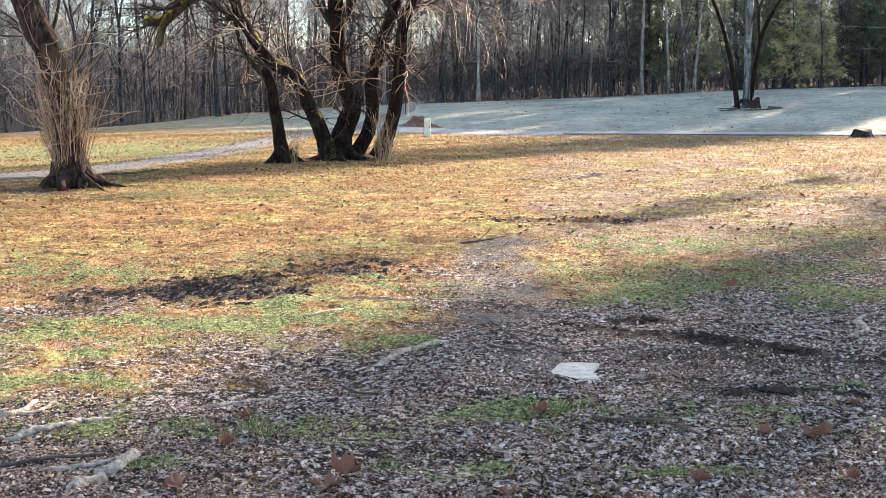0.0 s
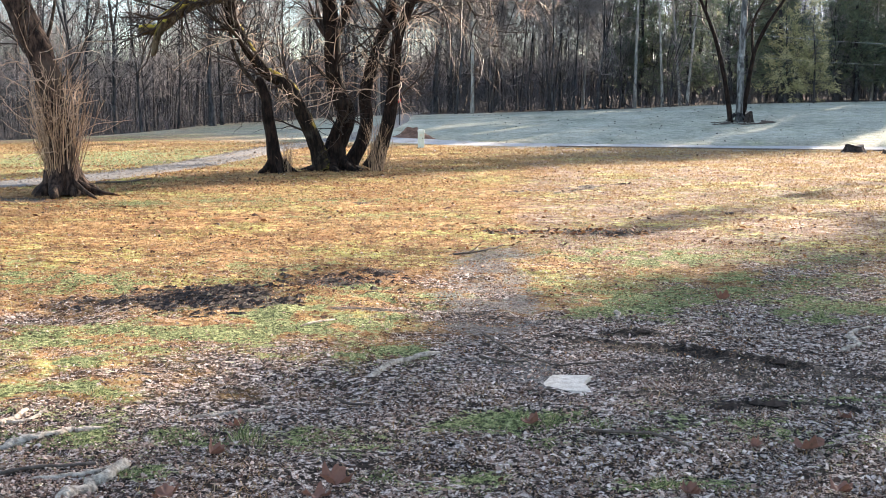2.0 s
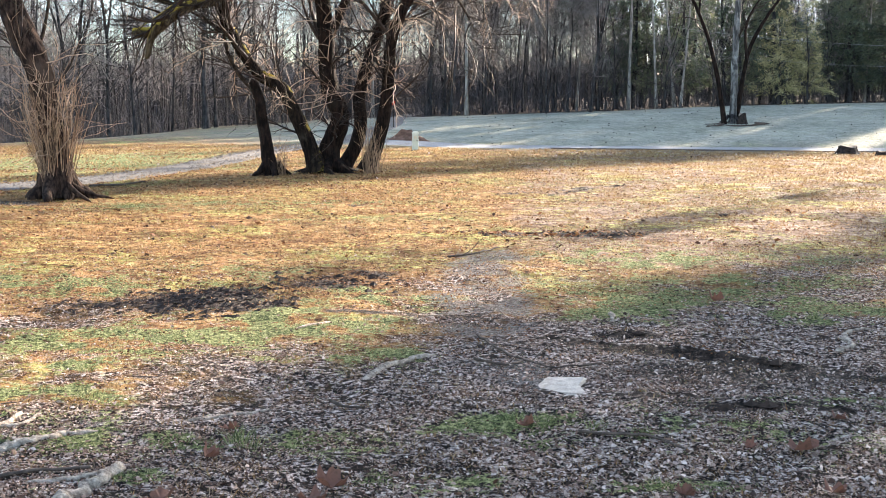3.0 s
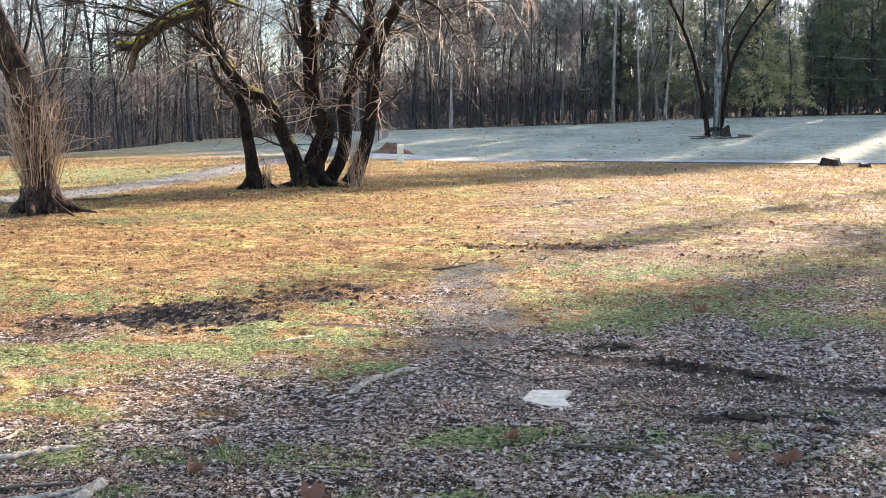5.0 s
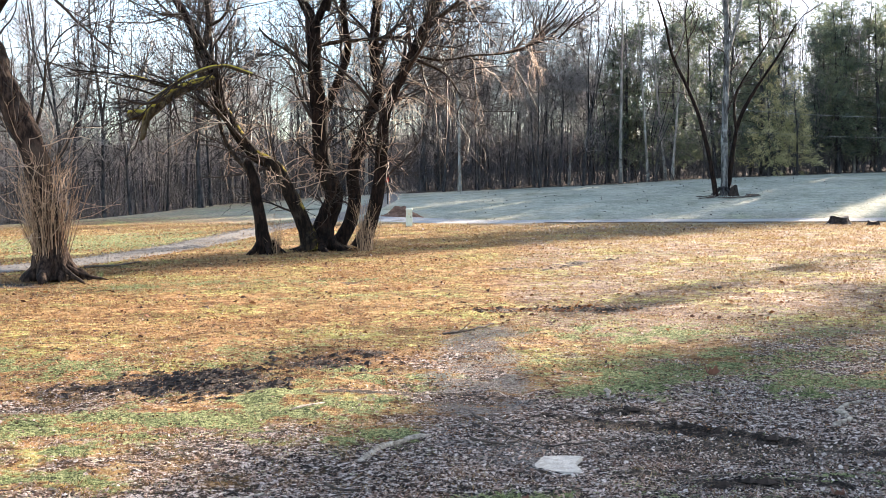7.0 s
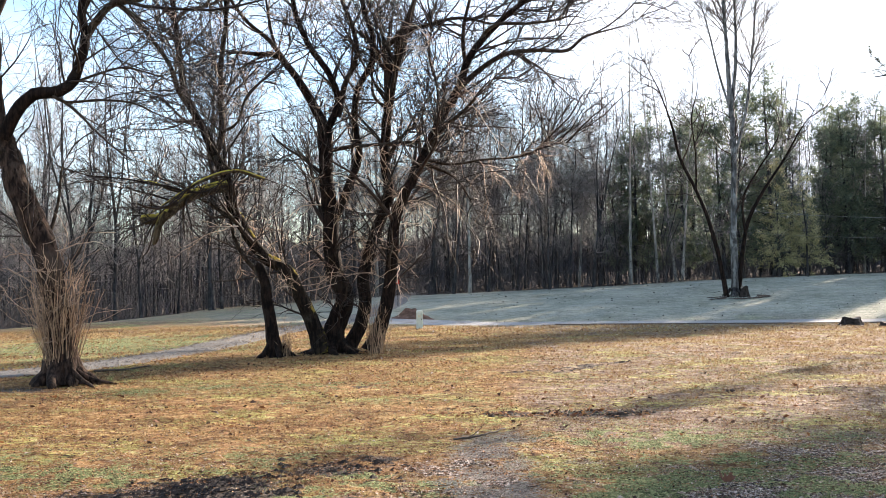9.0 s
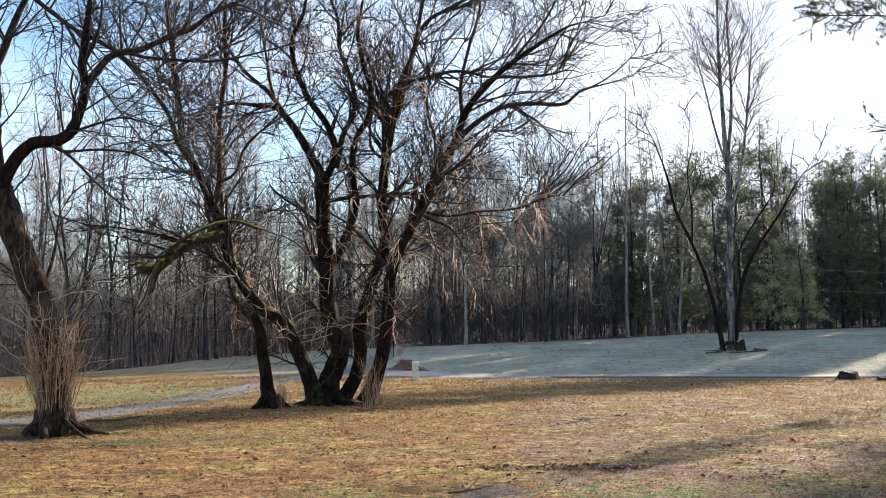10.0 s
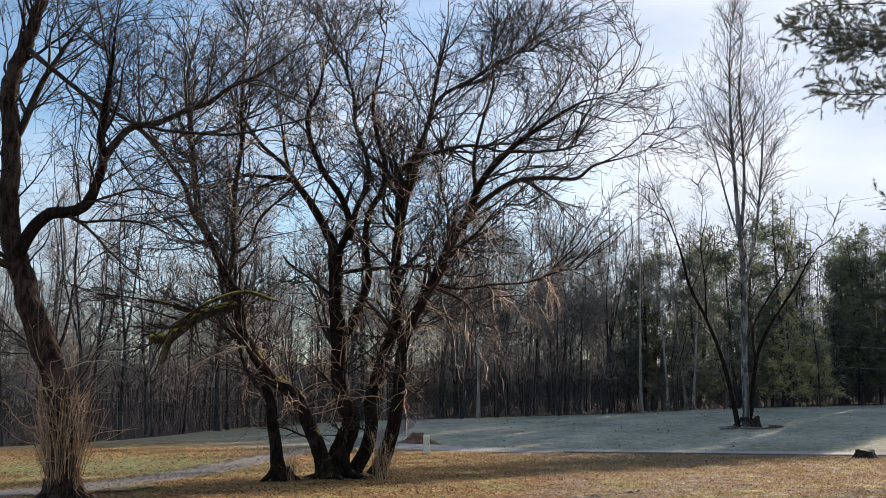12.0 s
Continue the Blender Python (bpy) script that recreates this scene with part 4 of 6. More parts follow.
roots(leaner, (0.05, -0.1, 0.0), 2, 0.9, BARK_BROWN, 0.06, (-0.6, 0.5))

# tall grey tree on the hill
base = (15.5, 58.0, 1.15)
ash = thing("grey_barked_tree", "tall bare grey-barked tree with dark side stems on the hill", "tree", base)
ash_limbs = []
ash_limbs.append(("trunk", 0.187, 0.137, [(15.66, 58.00, 0.85), (15.67, 58.00, 1.6), (15.67, 58.00, 4.96), (15.75, 58.00, 8.32), (15.69, 58.00, 10.43), (15.60, 58.00, 11.76)], BARK_GREY, 0.4))
ash_limbs.append(("leader", 0.130, 0.022, [(15.59, 58.00, 11.63), (15.46, 57.94, 14.05), (15.32, 57.88, 16.49), (15.30, 57.82, 19.25), (15.41, 57.76, 21.72), (15.59, 57.70, 23.58)], BARK_GREY, 0.0))
ash_limbs.append(("leader", 0.115, 0.022, [(15.70, 58.00, 11.03), (15.97, 58.10, 13.48), (16.00, 58.20, 16.27), (15.91, 58.30, 18.78), (16.18, 58.40, 21.32), (16.32, 58.50, 23.25)], BARK_GREY, 0.0))
ash_limbs.append(("leader", 0.101, 0.014, [(15.81, 58.00, 8.32), (16.43, 58.06, 10.74), (16.82, 58.12, 13.49), (17.09, 58.18, 16.27), (17.29, 58.24, 18.77), (17.52, 58.30, 20.98)], BARK_GREY, 0.0))
ash_limbs.append(("leader", 0.072, 0.014, [(15.63, 58.00, 10.73), (14.98, 57.85, 12.82), (14.48, 57.70, 14.91), (13.89, 57.55, 17.01), (13.60, 57.40, 19.12)], BARK_GREY, 0.0))
ash_limbs.append(("stem", 0.144, 0.029, [(15.20, 57.75, 0.85), (14.86, 57.61, 2.62), (14.14, 57.52, 5.28), (13.50, 57.44, 6.77), (12.83, 57.35, 8.09), (12.35, 57.26, 9.92), (11.68, 57.17, 11.78), (11.04, 57.09, 13.07), (10.60, 57.00, 14.43)], O, 0.0))
ash_limbs.append(("stem", 0.144, 0.029, [(15.86, 58.15, 0.85), (16.11, 58.31, 2.63), (16.56, 58.43, 4.98), (17.48, 58.54, 6.70), (18.59, 58.66, 8.25), (19.52, 58.77, 9.82), (20.45, 58.89, 11.04), (21.16, 59.00, 12.13)], O, 0.0))
ash_limbs.append(("limb", 0.086, 0.022, [(16.36, 58.30, 4.17), (16.37, 58.60, 6.19), (17.28, 58.90, 7.76), (18.45, 59.20, 9.51), (18.84, 59.50, 10.97)], O, 0.0))
ash_limbs.append(("limb", 0.058, 0.014, [(13.60, 57.40, 6.47), (13.66, 57.70, 8.58), (13.56, 58.00, 10.42), (13.97, 58.30, 12.29), (13.62, 58.60, 13.88)], O, 0.0))
grown_tree(ash, ash_limbs, base, lambda p: p[-1][2] > 18.5, TWIG_ASH, [
    dict(n=150, length=2.9, angle=46, lift=0.28, bend=0.11, pull=0.06, s=7, ratio=0.4, lo=0.014, hi=0.035, t0=0.25, t1=1.0, shorten=0.5),
    dict(n=850, length=1.3, angle=42, lift=0.22, bend=0.13, pull=0.03, s=5, ratio=0.6, lo=0.010, hi=0.016),
    dict(n=1900, length=0.7, angle=40, lift=0.12, bend=0.15, pull=0.02, s=3, ratio=0.7, lo=0.008, hi=0.011)],
    "upswept pale bare twigs")
side = np.stack([resample(glide([np.subtract(p, base) for p in l[3]], 24), np.linspace(0.10, 0.03, 24), 16)[0] for l in ash_limbs if l[3][-1][2] < 16])
P1, R1 = sprout(side, np.full(side.shape[:2], 0.05), 46, 2.4, 48, 0.2, 0.14, 0.03, 8, 0.6, 0.02, 0.035, 0.3, 1.0)
P2, R2 = sprout(P1, R1, 230, 1.0, 46, 0.12, 0.18, 0.02, 5, 0.6, 0.012, 0.018)
P3, R3 = sprout(P2, R2, 420, 0.5, 42, 0.1, 0.16, 0.0, 3, 0.8, 0.010, 0.013)
v, q = merge([tubes(P1, R1, 4), tubes(P2, R2, 3), tubes(P3, R3, 3)])
part("side_crown", mesh_np("side_crown", v, q, mat=TWIG), ash, "dark spreading side twigs", "stuff")
roots(ash, (0.1, 0, 0.0), 6, 0.6, BARK_WOOD, 0.10)


# ---- woods ----
def bare_tree(name, label, tall, r, mat, wander, limbs, twigs, fine, start, spread, fork=0.0):
    """A forest tree: a slim trunk, rising limbs, and a crown of twigs."""
    tree = thing(name, label, "tree", group="woods at the field edge")
    n = 10
    z = np.linspace(0, 1, n)
    drift = np.cumsum(rng.normal(size=(n, 2)) * wander, axis=0) * z[:, None]
    P = np.concatenate([drift, (z * tall)[:, None]], 1)[None]
    R = (r * (1 - 0.86 * z**0.9) * (1 + 0.5 * np.exp(-z * tall / 0.35)))[None]
    P[0, 0, 2] = -0.4
    if fork:
        k = int(n * fork)
        Q = P[:, k:].copy()
        turn = rng.normal(size=2)
        Q[..., :2] += (turn / np.linalg.norm(turn))[None, None] * (0.13 * tall * np.linspace(0, 1, n - k) ** 0.8)[None, :, None]
        Q = resample(Q[0], R[0, k:], n)[0][None]
        P, R = np.concatenate([P, Q]), np.concatenate([R, np.linspace(R[0, k] * 0.8, R[0, -1], n)[None]])
    L1, S1 = sprout(P, R, limbs, tall * spread, 58, 0.14, 0.12, 0.05, 5, 0.42, 0.020, 0.06, start, 0.97, 0.62)
    v, q = merge([tubes(P, R, 6), tubes(L1, S1, 3)])
    part("trunk", mesh_np("trunk", v, q, mat=mat), tree)
    L2, S2 = sprout(L1, S1, twigs, tall * spread * 0.45, 52, 0.12, 0.18, 0.03, 3, 0.55, 0.016, 0.026, 0.15, 1.0)
    L3, S3 = sprout(L2, S2, fine, tall * spread * 0.24, 46, 0.08, 0.14, 0.02, 2, 0.7, 0.016, 0.021, 0.1, 1.0)
    v, q = merge([tubes(L2, S2, 3), tubes(L3, S3, 3)])
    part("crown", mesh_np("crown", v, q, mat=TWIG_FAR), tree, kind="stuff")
    return tree


def needles(P, n, size, out, thin, droop=0.0):
    """Flat tufts of needles scattered along the branches P: triangles."""
    seg = np.linalg.norm(np.diff(P, axis=1), axis=2).sum(1)
    pick = rng.choice(len(P), n, p=seg / seg.sum())
    f = np.sqrt(0.04 + 0.96 * rng.random(n)) * (P.shape[1] - 1)
    i = np.minimum(f.astype(int), P.shape[1] - 2)
    w = (f - i)[:, None]
    c = P[pick, i] * (1 - w) + P[pick, i + 1] * w + rng.normal(size=(n, 3)) * size * 0.35
    along = unit(P[pick, i + 1] - P[pick, i])
    d = unit(along * out + rng.normal(size=(n, 3)) * 0.7 + [0, 0, -droop])
    side = unit(np.cross(d, rng.normal(size=(n, 3))))
    L = (size * (0.6 + 0.8 * rng.random(n)))[:, None]
    return np.stack([c - side * L * thin, c + side * L * thin, c + d * L], 1).reshape(-1, 3)


def evergreen(name, label, tall, r, mat, low, width, whorls, count, size, cone=1.0, group="evergreens at the field edge", bark_mat=None):
    """A cedar or pine: trunk, drooping or level branches, needles in tufts."""
    tree = thing(name, label, "tree", group=group)
    z = np.linspace(0, 1, 12)
    P = np.concatenate([np.cumsum(rng.normal(size=(12, 2)) * 0.05, axis=0), (z * tall)[:, None]], 1)[None]
    P[0, 0, 2] = -0.4
    R = (r * (1 - 0.9 * z))[None]
    t = low + (0.98 - low) * rng.random(whorls) ** 0.9
    a = rng.random(whorls) * 2 * np.pi
    reach = width * ((1 - (t - low) / (1 - low)) ** cone * 0.85 + 0.15) * (0.55 + 0.7 * rng.random(whorls))
    s = np.linspace(0, 1, 6)[None, :, None]
    start = np.stack([np.interp(t, z, P[0, :, 0]), np.interp(t, z, P[0, :, 1]), t * tall], 1)
    d = np.stack([np.cos(a), np.sin(a), 0.18 + 0.25 * rng.normal(size=whorls)], 1)
    B = start[:, None] + d[:, None] * (reach[:, None, None] * s)
    B[..., 2] -= 0.10 * reach[:, None] * s[..., 0] ** 2
    B += 0.05 * rng.normal(size=B.shape) * s
    BR = (0.012 + 0.018 * reach / width)[:, None] * np.linspace(1, 0.3, 6)[None]
    v, q = merge([tubes(P, R, 8, 0.1), tubes(B, BR, 3)])
    part("trunk", mesh_np("trunk", v, q, mat=bark_mat or BARK_WOOD), tree)
    B2, BR2 = sprout(B, BR, whorls * 4, width * 0.32, 45, 0.05, 0.1, 0.0, 4, 0.6, 0.006, 0.012, 0.2, 1.0)
    v1, v2 = needles(B, count // 3, size, 0.8, 0.10), needles(B2, count - count // 3, size, 0.8, 0.10)
    v = np.concatenate([v1, v2])
    part("crown", mesh_np("crown", v, tris=np.arange(len(v)).reshape(-1, 3), mat=mat, smooth=False), tree, kind="stuff")
    return tree


def plant(kinds, spots):
    """Stand one of the kinds at each spot, turned and sized by chance; the first use of each is the tree itself."""
    used = set()
    for x, y, k, size in spots:
        tree = kinds[k]
        m = pose(x, y, float(land(x, y)) - 0.05, random.uniform(-4.5, 4.5), random.uniform(-4.5, 4.5), random.uniform(0, 360))
        if k in used:
            c = copy_thing(tree, m)
        else:
            used.add(k)
            tree.matrix_basis = m
            c = tree
        c.scale = (size, size, size)


wood_kinds = [
    bare_tree("forest_tree", "slim bare grey-brown forest tree at the field edge", 19, 0.13, BARK_WOOD, 0.34, 34, 150, 480, 0.14, 0.20, 0.35),
    bare_tree("forest_tree", "slim bare grey-brown forest tree at the field edge", 17, 0.09, BARK_WOOD, 0.42, 34, 150, 480, 0.10, 0.21),
    bare_tree("forest_tree", "bare forest tree with a thick dark trunk", 21, 0.21, BARK_WOOD, 0.30, 30, 140, 420, 0.20, 0.22, 0.5),
    bare_tree("forest_tree", "bare pale-barked forest tree at the field edge", 20, 0.14, BARK_PALE, 0.07, 24, 120, 320, 0.36, 0.18),
    bare_tree("forest_tree", "bare crooked young forest tree", 13, 0.07, BARK_WOOD, 0.42, 30, 120, 380, 0.10, 0.25, 0.25),
    bare_tree("forest_tree", "slim bare forest tree deep in the woods", 18, 0.11, BARK_WOOD, 0.25, 22, 80, 170, 0.20, 0.21),
    bare_tree("forest_tree", "slim bare forest tree deep in the woods", 15, 0.09, BARK_WOOD, 0.25, 22, 80, 170, 0.18, 0.23),
    bare_tree("forest_tree", "bushy bare forest tree with a dense twiggy crown", 13.5, 0.09, BARK_WOOD, 0.30, 34, 240, 1100, 0.32, 0.25),
]
spots = []
for row, (y0, n, kinds) in enumerate([(79, 50, (0, 1, 4, 0, 3, 1, 4)), (84, 50, (0, 1, 2, 3, 4, 1)), (91, 46, (5, 1, 2, 6, 6)), (99, 46, (5, 6, 5)), (109, 26, (5, 6)), (121, 16, (5, 6))]):
    half = 0.47 * y0 + 4
    for i in range(n):
        x = -half + 2 * half * (i + random.uniform(0.05, 0.95)) / n
        y = y0 + random.uniform(-3.0, 3.5) - (6 if x < -18 and row == 0 else 0)
        size = random.uniform(0.78, 1.08) * float(np.interp(x, [-16, -4, 10, 30], [0.95, 0.86, 0.82, 0.68]))
        if abs(x + 2.2) < 1.8 and y < 96:
            continue
        spots.append((x, y, random.choice(kinds), size))
for i in range(44):
    spots.append((random.uniform(-5, 17), random.uniform(81, 106), random.choice((1, 4, 6, 4)), random.uniform(0.68, 0.86)))
for i in range(20):
    spots.append((-4 + 17.5 * (i + random.random()) / 20, random.uniform(79, 92), 7, random.uniform(0.8, 1.08)))
for i in range(10):
    spots.append((-34 + 28 * (i + random.random()) / 10, random.uniform(78, 90), 7, random.uniform(0.8, 1.0)))
plant(wood_kinds, [s for s in spots if abs(s[0] + 2.2) > 1.6 or s[1] > 96])
# a few trunks that stand out
plant([copy_thing(wood_kinds[3], pose(0, 0, 0)), copy_thing(wood_kinds[2], pose(0, 0, 0))], [(14.2, 80.5, 0, 0.95), (-15.0, 75.0, 1, 1.0), (17.6, 81.0, 0, 0.85), (16.0, 79.5, 0, 0.8)])

ever_kinds = [
    evergreen("cedar_tree", "dark green cedar at the field edge", 12.5, 0.16, CEDAR, 0.10, 2.3, 110, 5200, 0.34),
    evergreen("cedar_tree", "dark green cedar with a ragged crown", 10.5, 0.15, CEDAR, 0.08, 2.0, 100, 4600, 0.32, 0.8),
    evergreen("pine_tree", "young pine at the field edge, needles coloured as sunlit", 11.0, 0.14, PINE, 0.05, 2.5, 90, 5000, 0.30, 0.8),
    evergreen("pine_tree", "tall pine with an open crown", 14.0, 0.19, CEDAR, 0.30, 2.6, 80, 4600, 0.36, 0.7),
]
# most beyond x = 35 stand out of view, added to shade the hill
plant(ever_kinds, [
    (14.2, 86, 0, 0.95), (15.2, 84, 0, 1.05), (16.5, 88, 0, 1.15), (18.3, 82, 0, 1.05), (19.6, 86, 0, 1.15), (21.0, 80, 0, 1.05), (22.2, 84, 3, 1.05),
    (24.4, 80, 0, 1.22), (25.6, 82, 1, 1.2), (23.2, 75.0, 2, 0.70), (25.0, 74.5, 2, 0.62), (25.0, 85, 1, 0.9), (30.0, 80, 0, 0.98), (31.2, 84, 3, 0.95), (32.8, 80, 0, 1.0),
    (33.5, 86, 1, 1.05), (35.0, 82, 3, 0.95), (36.6, 79, 0, 1.0), (38.0, 84, 1, 1.1), (40, 80, 0, 1.05), (42, 83, 3, 0.95), (44, 79, 0, 1.0), (46.5, 82, 1, 1.1),
    (49, 80, 0, 1.0), (52, 82, 3, 0.95), (20.4, 92, 3, 1.0),
    (34.4, 90, 0, 1.1), (36.0, 91, 0, 1.15), (38.0, 90, 3, 1.1), (40.3, 91, 0, 1.1), (45.0, 86, 0, 1.1), (47.6, 88, 0, 1.1),
    (31.0, 86.6, 0, 0.98), (31.6, 89, 0, 1.1), (33.0, 93, 0, 1.15), (37.2, 86.5, 0, 1.1), (42.6, 88, 0, 1.1), (39.2, 82, 0, 1.28), (41.6, 83.5, 0, 1.3)])

# tall pines added out of view to the right to shade the lawn in front
shade_pine = evergreen("shade_pine", "unseen tall pine added to shade the lawn", 22.5, 0.16, CEDAR, 0.45, 2.9, 110, 3200, 0.42, 0.95, "tall pines beside the lawn")
plant([shade_pine], [(31.4, 44.0, 0, 1.0), (34.2, 46.0, 0, 1.1), (37.4, 44.0, 0, 1.02), (40.8, 43.0, 0, 1.0), (45.0, 45.5, 0, 1.05), (34.0, 75.0, 0, 0.94), (34.6, 76.6, 0, 0.9), (36.4, 76.0, 0, 0.9), (38.2, 77.0, 0, 0.88)])
# slim young pines before them, also unseen, added to streak that shade
slim_shade_pine = evergreen("slim_shade_pine", "unseen slim pine added to streak the shade", 20.5, 0.11, CEDAR, 0.42, 0.7, 50, 900, 0.34, 0.5, "tall pines beside the lawn")
plant([slim_shade_pine], [(24.9, 44.0, 0, 0.58), (27.2, 44.5, 0, 1.0), (29.1, 44.0, 0, 1.05)])

# thickets and far woods
n = 3000
y = 78 + 26 * rng.random(n) ** 1.6
x = (rng.random(n) * 2 - 1) * (0.46 * y + 2)
y = y - 6 * (x < -18)
start = np.stack([x, y, land(x, y) - 0.1], 1)
d = unit(np.stack([0.45 * rng.normal(size=n), 0.45 * rng.normal(size=n), np.ones(n)], 1))
L = 0.9 + 5.0 * rng.random(n) ** 1.8
P = [start]
for _ in range(4):
    d = unit(d + 0.30 * rng.normal(size=(n, 3)))
    P.append(P[-1] + d * (L / 4)[:, None])
P = np.stack(P, 1)
R = (0.012 + 0.02 * rng.random(n))[:, None] * np.linspace(1, 0.4, 5)[None]
P2, R2 = sprout(P, R, 11000, 1.2, 50, 0.15, 0.15, 0.02, 2, 0.6, 0.010, 0.014, 0.2, 1.0)
v, q = merge([tubes(P, R, 3), tubes(P2, R2, 3)])
tagged(new("underbrush", mesh_np("underbrush", v, q, mat=BRUSH)), "bare brown underbrush along the edge of the woods", "underbrush", kind="stuff")

n = 1300
y = 122 + 40 * rng.random(n)
x = (rng.random(n) * 2 - 1) * (0.47 * y + 5)
z = np.linspace(0, 1, 4)
tall = 10 + 8 * rng.random(n)
P = np.stack([x[:, None] + 0.8 * z * rng.normal(size=(n, 1)), y[:, None] + 0 * z, land(x, y)[:, None] + tall[:, None] * z], -1)
R = (0.04 + 0.10 * rng.random(n) ** 2)[:, None] * np.linspace(1, 0.2, 4)[None]
P2, R2 = sprout(P, R, 11000, 3.6, 58, 0.2, 0.15, 0.04, 3, 0.4, 0.02, 0.035, 0.15, 1.0)
P3, R3 = sprout(P2, R2, 17000, 1.7, 50, 0.1, 0.15, 0.02, 2, 0.7, 0.028, 0.038, 0.15, 1.0)
v, q = tubes(P, R, 3)
tagged(new("far_trunks", mesh_np("far_trunks", v, q, mat=BARK_WOOD)), "dark trunks deep in the woods", "woods", kind="stuff")
v, q = merge([tubes(P2, R2, 3), tubes(P3, R3, 3)])
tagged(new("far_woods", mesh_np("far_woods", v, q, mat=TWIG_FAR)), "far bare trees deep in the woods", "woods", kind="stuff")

# added dark sheet that closes the view low down, standing in for shaded woods
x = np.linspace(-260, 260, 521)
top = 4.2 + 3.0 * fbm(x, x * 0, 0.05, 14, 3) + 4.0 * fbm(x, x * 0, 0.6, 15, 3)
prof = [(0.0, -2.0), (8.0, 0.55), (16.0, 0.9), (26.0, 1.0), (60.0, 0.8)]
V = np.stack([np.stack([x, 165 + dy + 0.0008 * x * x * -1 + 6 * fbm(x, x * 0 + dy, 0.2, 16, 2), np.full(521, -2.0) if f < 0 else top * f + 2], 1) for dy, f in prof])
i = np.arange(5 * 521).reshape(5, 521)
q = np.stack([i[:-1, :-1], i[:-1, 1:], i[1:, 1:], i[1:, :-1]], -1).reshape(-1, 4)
tagged(new("backdrop", mesh_np("backdrop", V, q, mat=DARK_BACKDROP)), "added dark backdrop standing in for shaded woods", "woods", kind="structure")


# ---- grass and leaf litter ----
def wedge(n, y0, y1, power):
    """Random places on the lawn, closer together towards the viewer."""
    y = y0 + (y1 - y0) * rng.random(n) ** power
    x = (rng.random(n) * 2 - 1) * (0.42 * y + 0.5)
    free = np.hypot(x - 0.78, y - 6.33) > 0.19      # not on the flat stone
    x[~free] += 0.5
    return x, y


def blades(name, label, n, y0, y1, power, keep, mat, tall, wide):
    x, y = wedge(n, y0, y1, power)
    ok = rng.random(n) < keep(x, y)
    x, y = x[ok], y[ok]
    n = len(x)
    grow = np.maximum(1.0, y / 9.0)
    c = np.stack([x, y, height(x, y) - 0.004], 1)
    a = rng.random(n) * np.pi
    side = np.stack([np.cos(a), np.sin(a), 0 * a], 1) * (wide * grow * (0.6 + 0.8 * rng.random(n)))[:, None]
    h = tall * (0.4 + rng.random(n)) * grow**0.6
    tip = np.stack([rng.normal(size=n) * h * 0.7, rng.normal(size=n) * h * 0.7, h], 1)
    V = np.stack([c - side, c + side, c + tip], 1)
    return tagged(new(name, mesh_np(name, V, tris=np.arange(3 * n).reshape(-1, 3), mat=mat, smooth=False)), label, "grass", kind="stuff")


blades("grass", "short green winter grass in patches", 420000, 3.9, 26, 1.55,
       lambda x, y: np.clip(0.9 * green_at(x, y) * (1 - 0.95 * mud_shade_at(x, y)) * (1 - 0.8 * path_at(x, y)) + 0.03, 0, 1), BLADES, 0.014, 0.0034)
blades("dry_grass", "short dry tan grass on the lawn", 240000, 4.2, 46, 1.4,
       lambda x, y: np.clip((0.75 - 0.7 * green_at(x, y) - 0.5 * litter_at(x, y) - 0.7 * path_at(x, y)) * (1 - 0.95 * mud_shade_at(x, y)) * (0.2 + 1.5 * smooth(fbm(x, y, 2.2, 63, 3), 0.40, 0.60)), 0.02, 1), STRAW, 0.024, 0.0036)


def dead_leaves(name, label, n, y0, y1, power, keep, mat, size):
    x, y = wedge(n, y0, y1, power)
    ok = rng.random(n) < keep(x, y)
    x, y = x[ok], y[ok]
    n = len(x)
    s = (size * (0.4 + 1.1 * rng.random(n) ** 1.8) * np.maximum(1, y / 13))[:, None]
    a = rng.random(n) * 2 * np.pi
    u = unit(np.stack([np.cos(a), np.sin(a), 0.45 * rng.normal(size=n)], 1))
    w = unit(np.cross(np.stack([0.5 * rng.normal(size=n), 0.5 * rng.normal(size=n), np.ones(n)], 1), u))
    up = np.cross(u, w)
    c = np.stack([x, y, height(x, y) + 0.004], 1) + up * 0.1 * s
    lift = (0.35 * rng.random(n) - 0.05)[:, None] * s
    k = (0.16 + 0.24 * rng.random(n))[:, None]
    V = np.stack([c - u * s * 0.5, c - u * s * 0.1 + w * s * k + up * lift, c + u * s * 0.3 + w * s * k * 0.6 + up * lift,
                  c + u * s * 0.5 + up * lift * 0.5, c + u * s * 0.25 - w * s * k * 0.7 + up * lift, c - u * s * 0.15 - w * s * k + up * lift], 1)
    o = np.arange(n)[:, None] * 6
    tris = np.concatenate([o + t for t in ([0, 5, 1], [1, 5, 4], [1, 4, 2], [2, 4, 3])])
    return tagged(new(name, mesh_np(name, V, tris=tris, mat=mat, smooth=False)), label, "leaf litter", kind="stuff")


dead_leaves("leaf_litter", "curled brown and bleached dead leaves on the lawn", 42000, 3.8, 13, 1.5,
            lambda x, y: np.clip(0.04 + 0.6 * litter_at(x, y) * (0.4 + 1.2 * smooth(fbm(x, y, 1.6, 95), 0.4, 0.65)) - 0.4 * smooth(mud_shade_at(x, y), 0.25, 0.7) - ruts(x, y) - 0.2 * path_at(x, y), 0, 1), LITTER, 0.027)


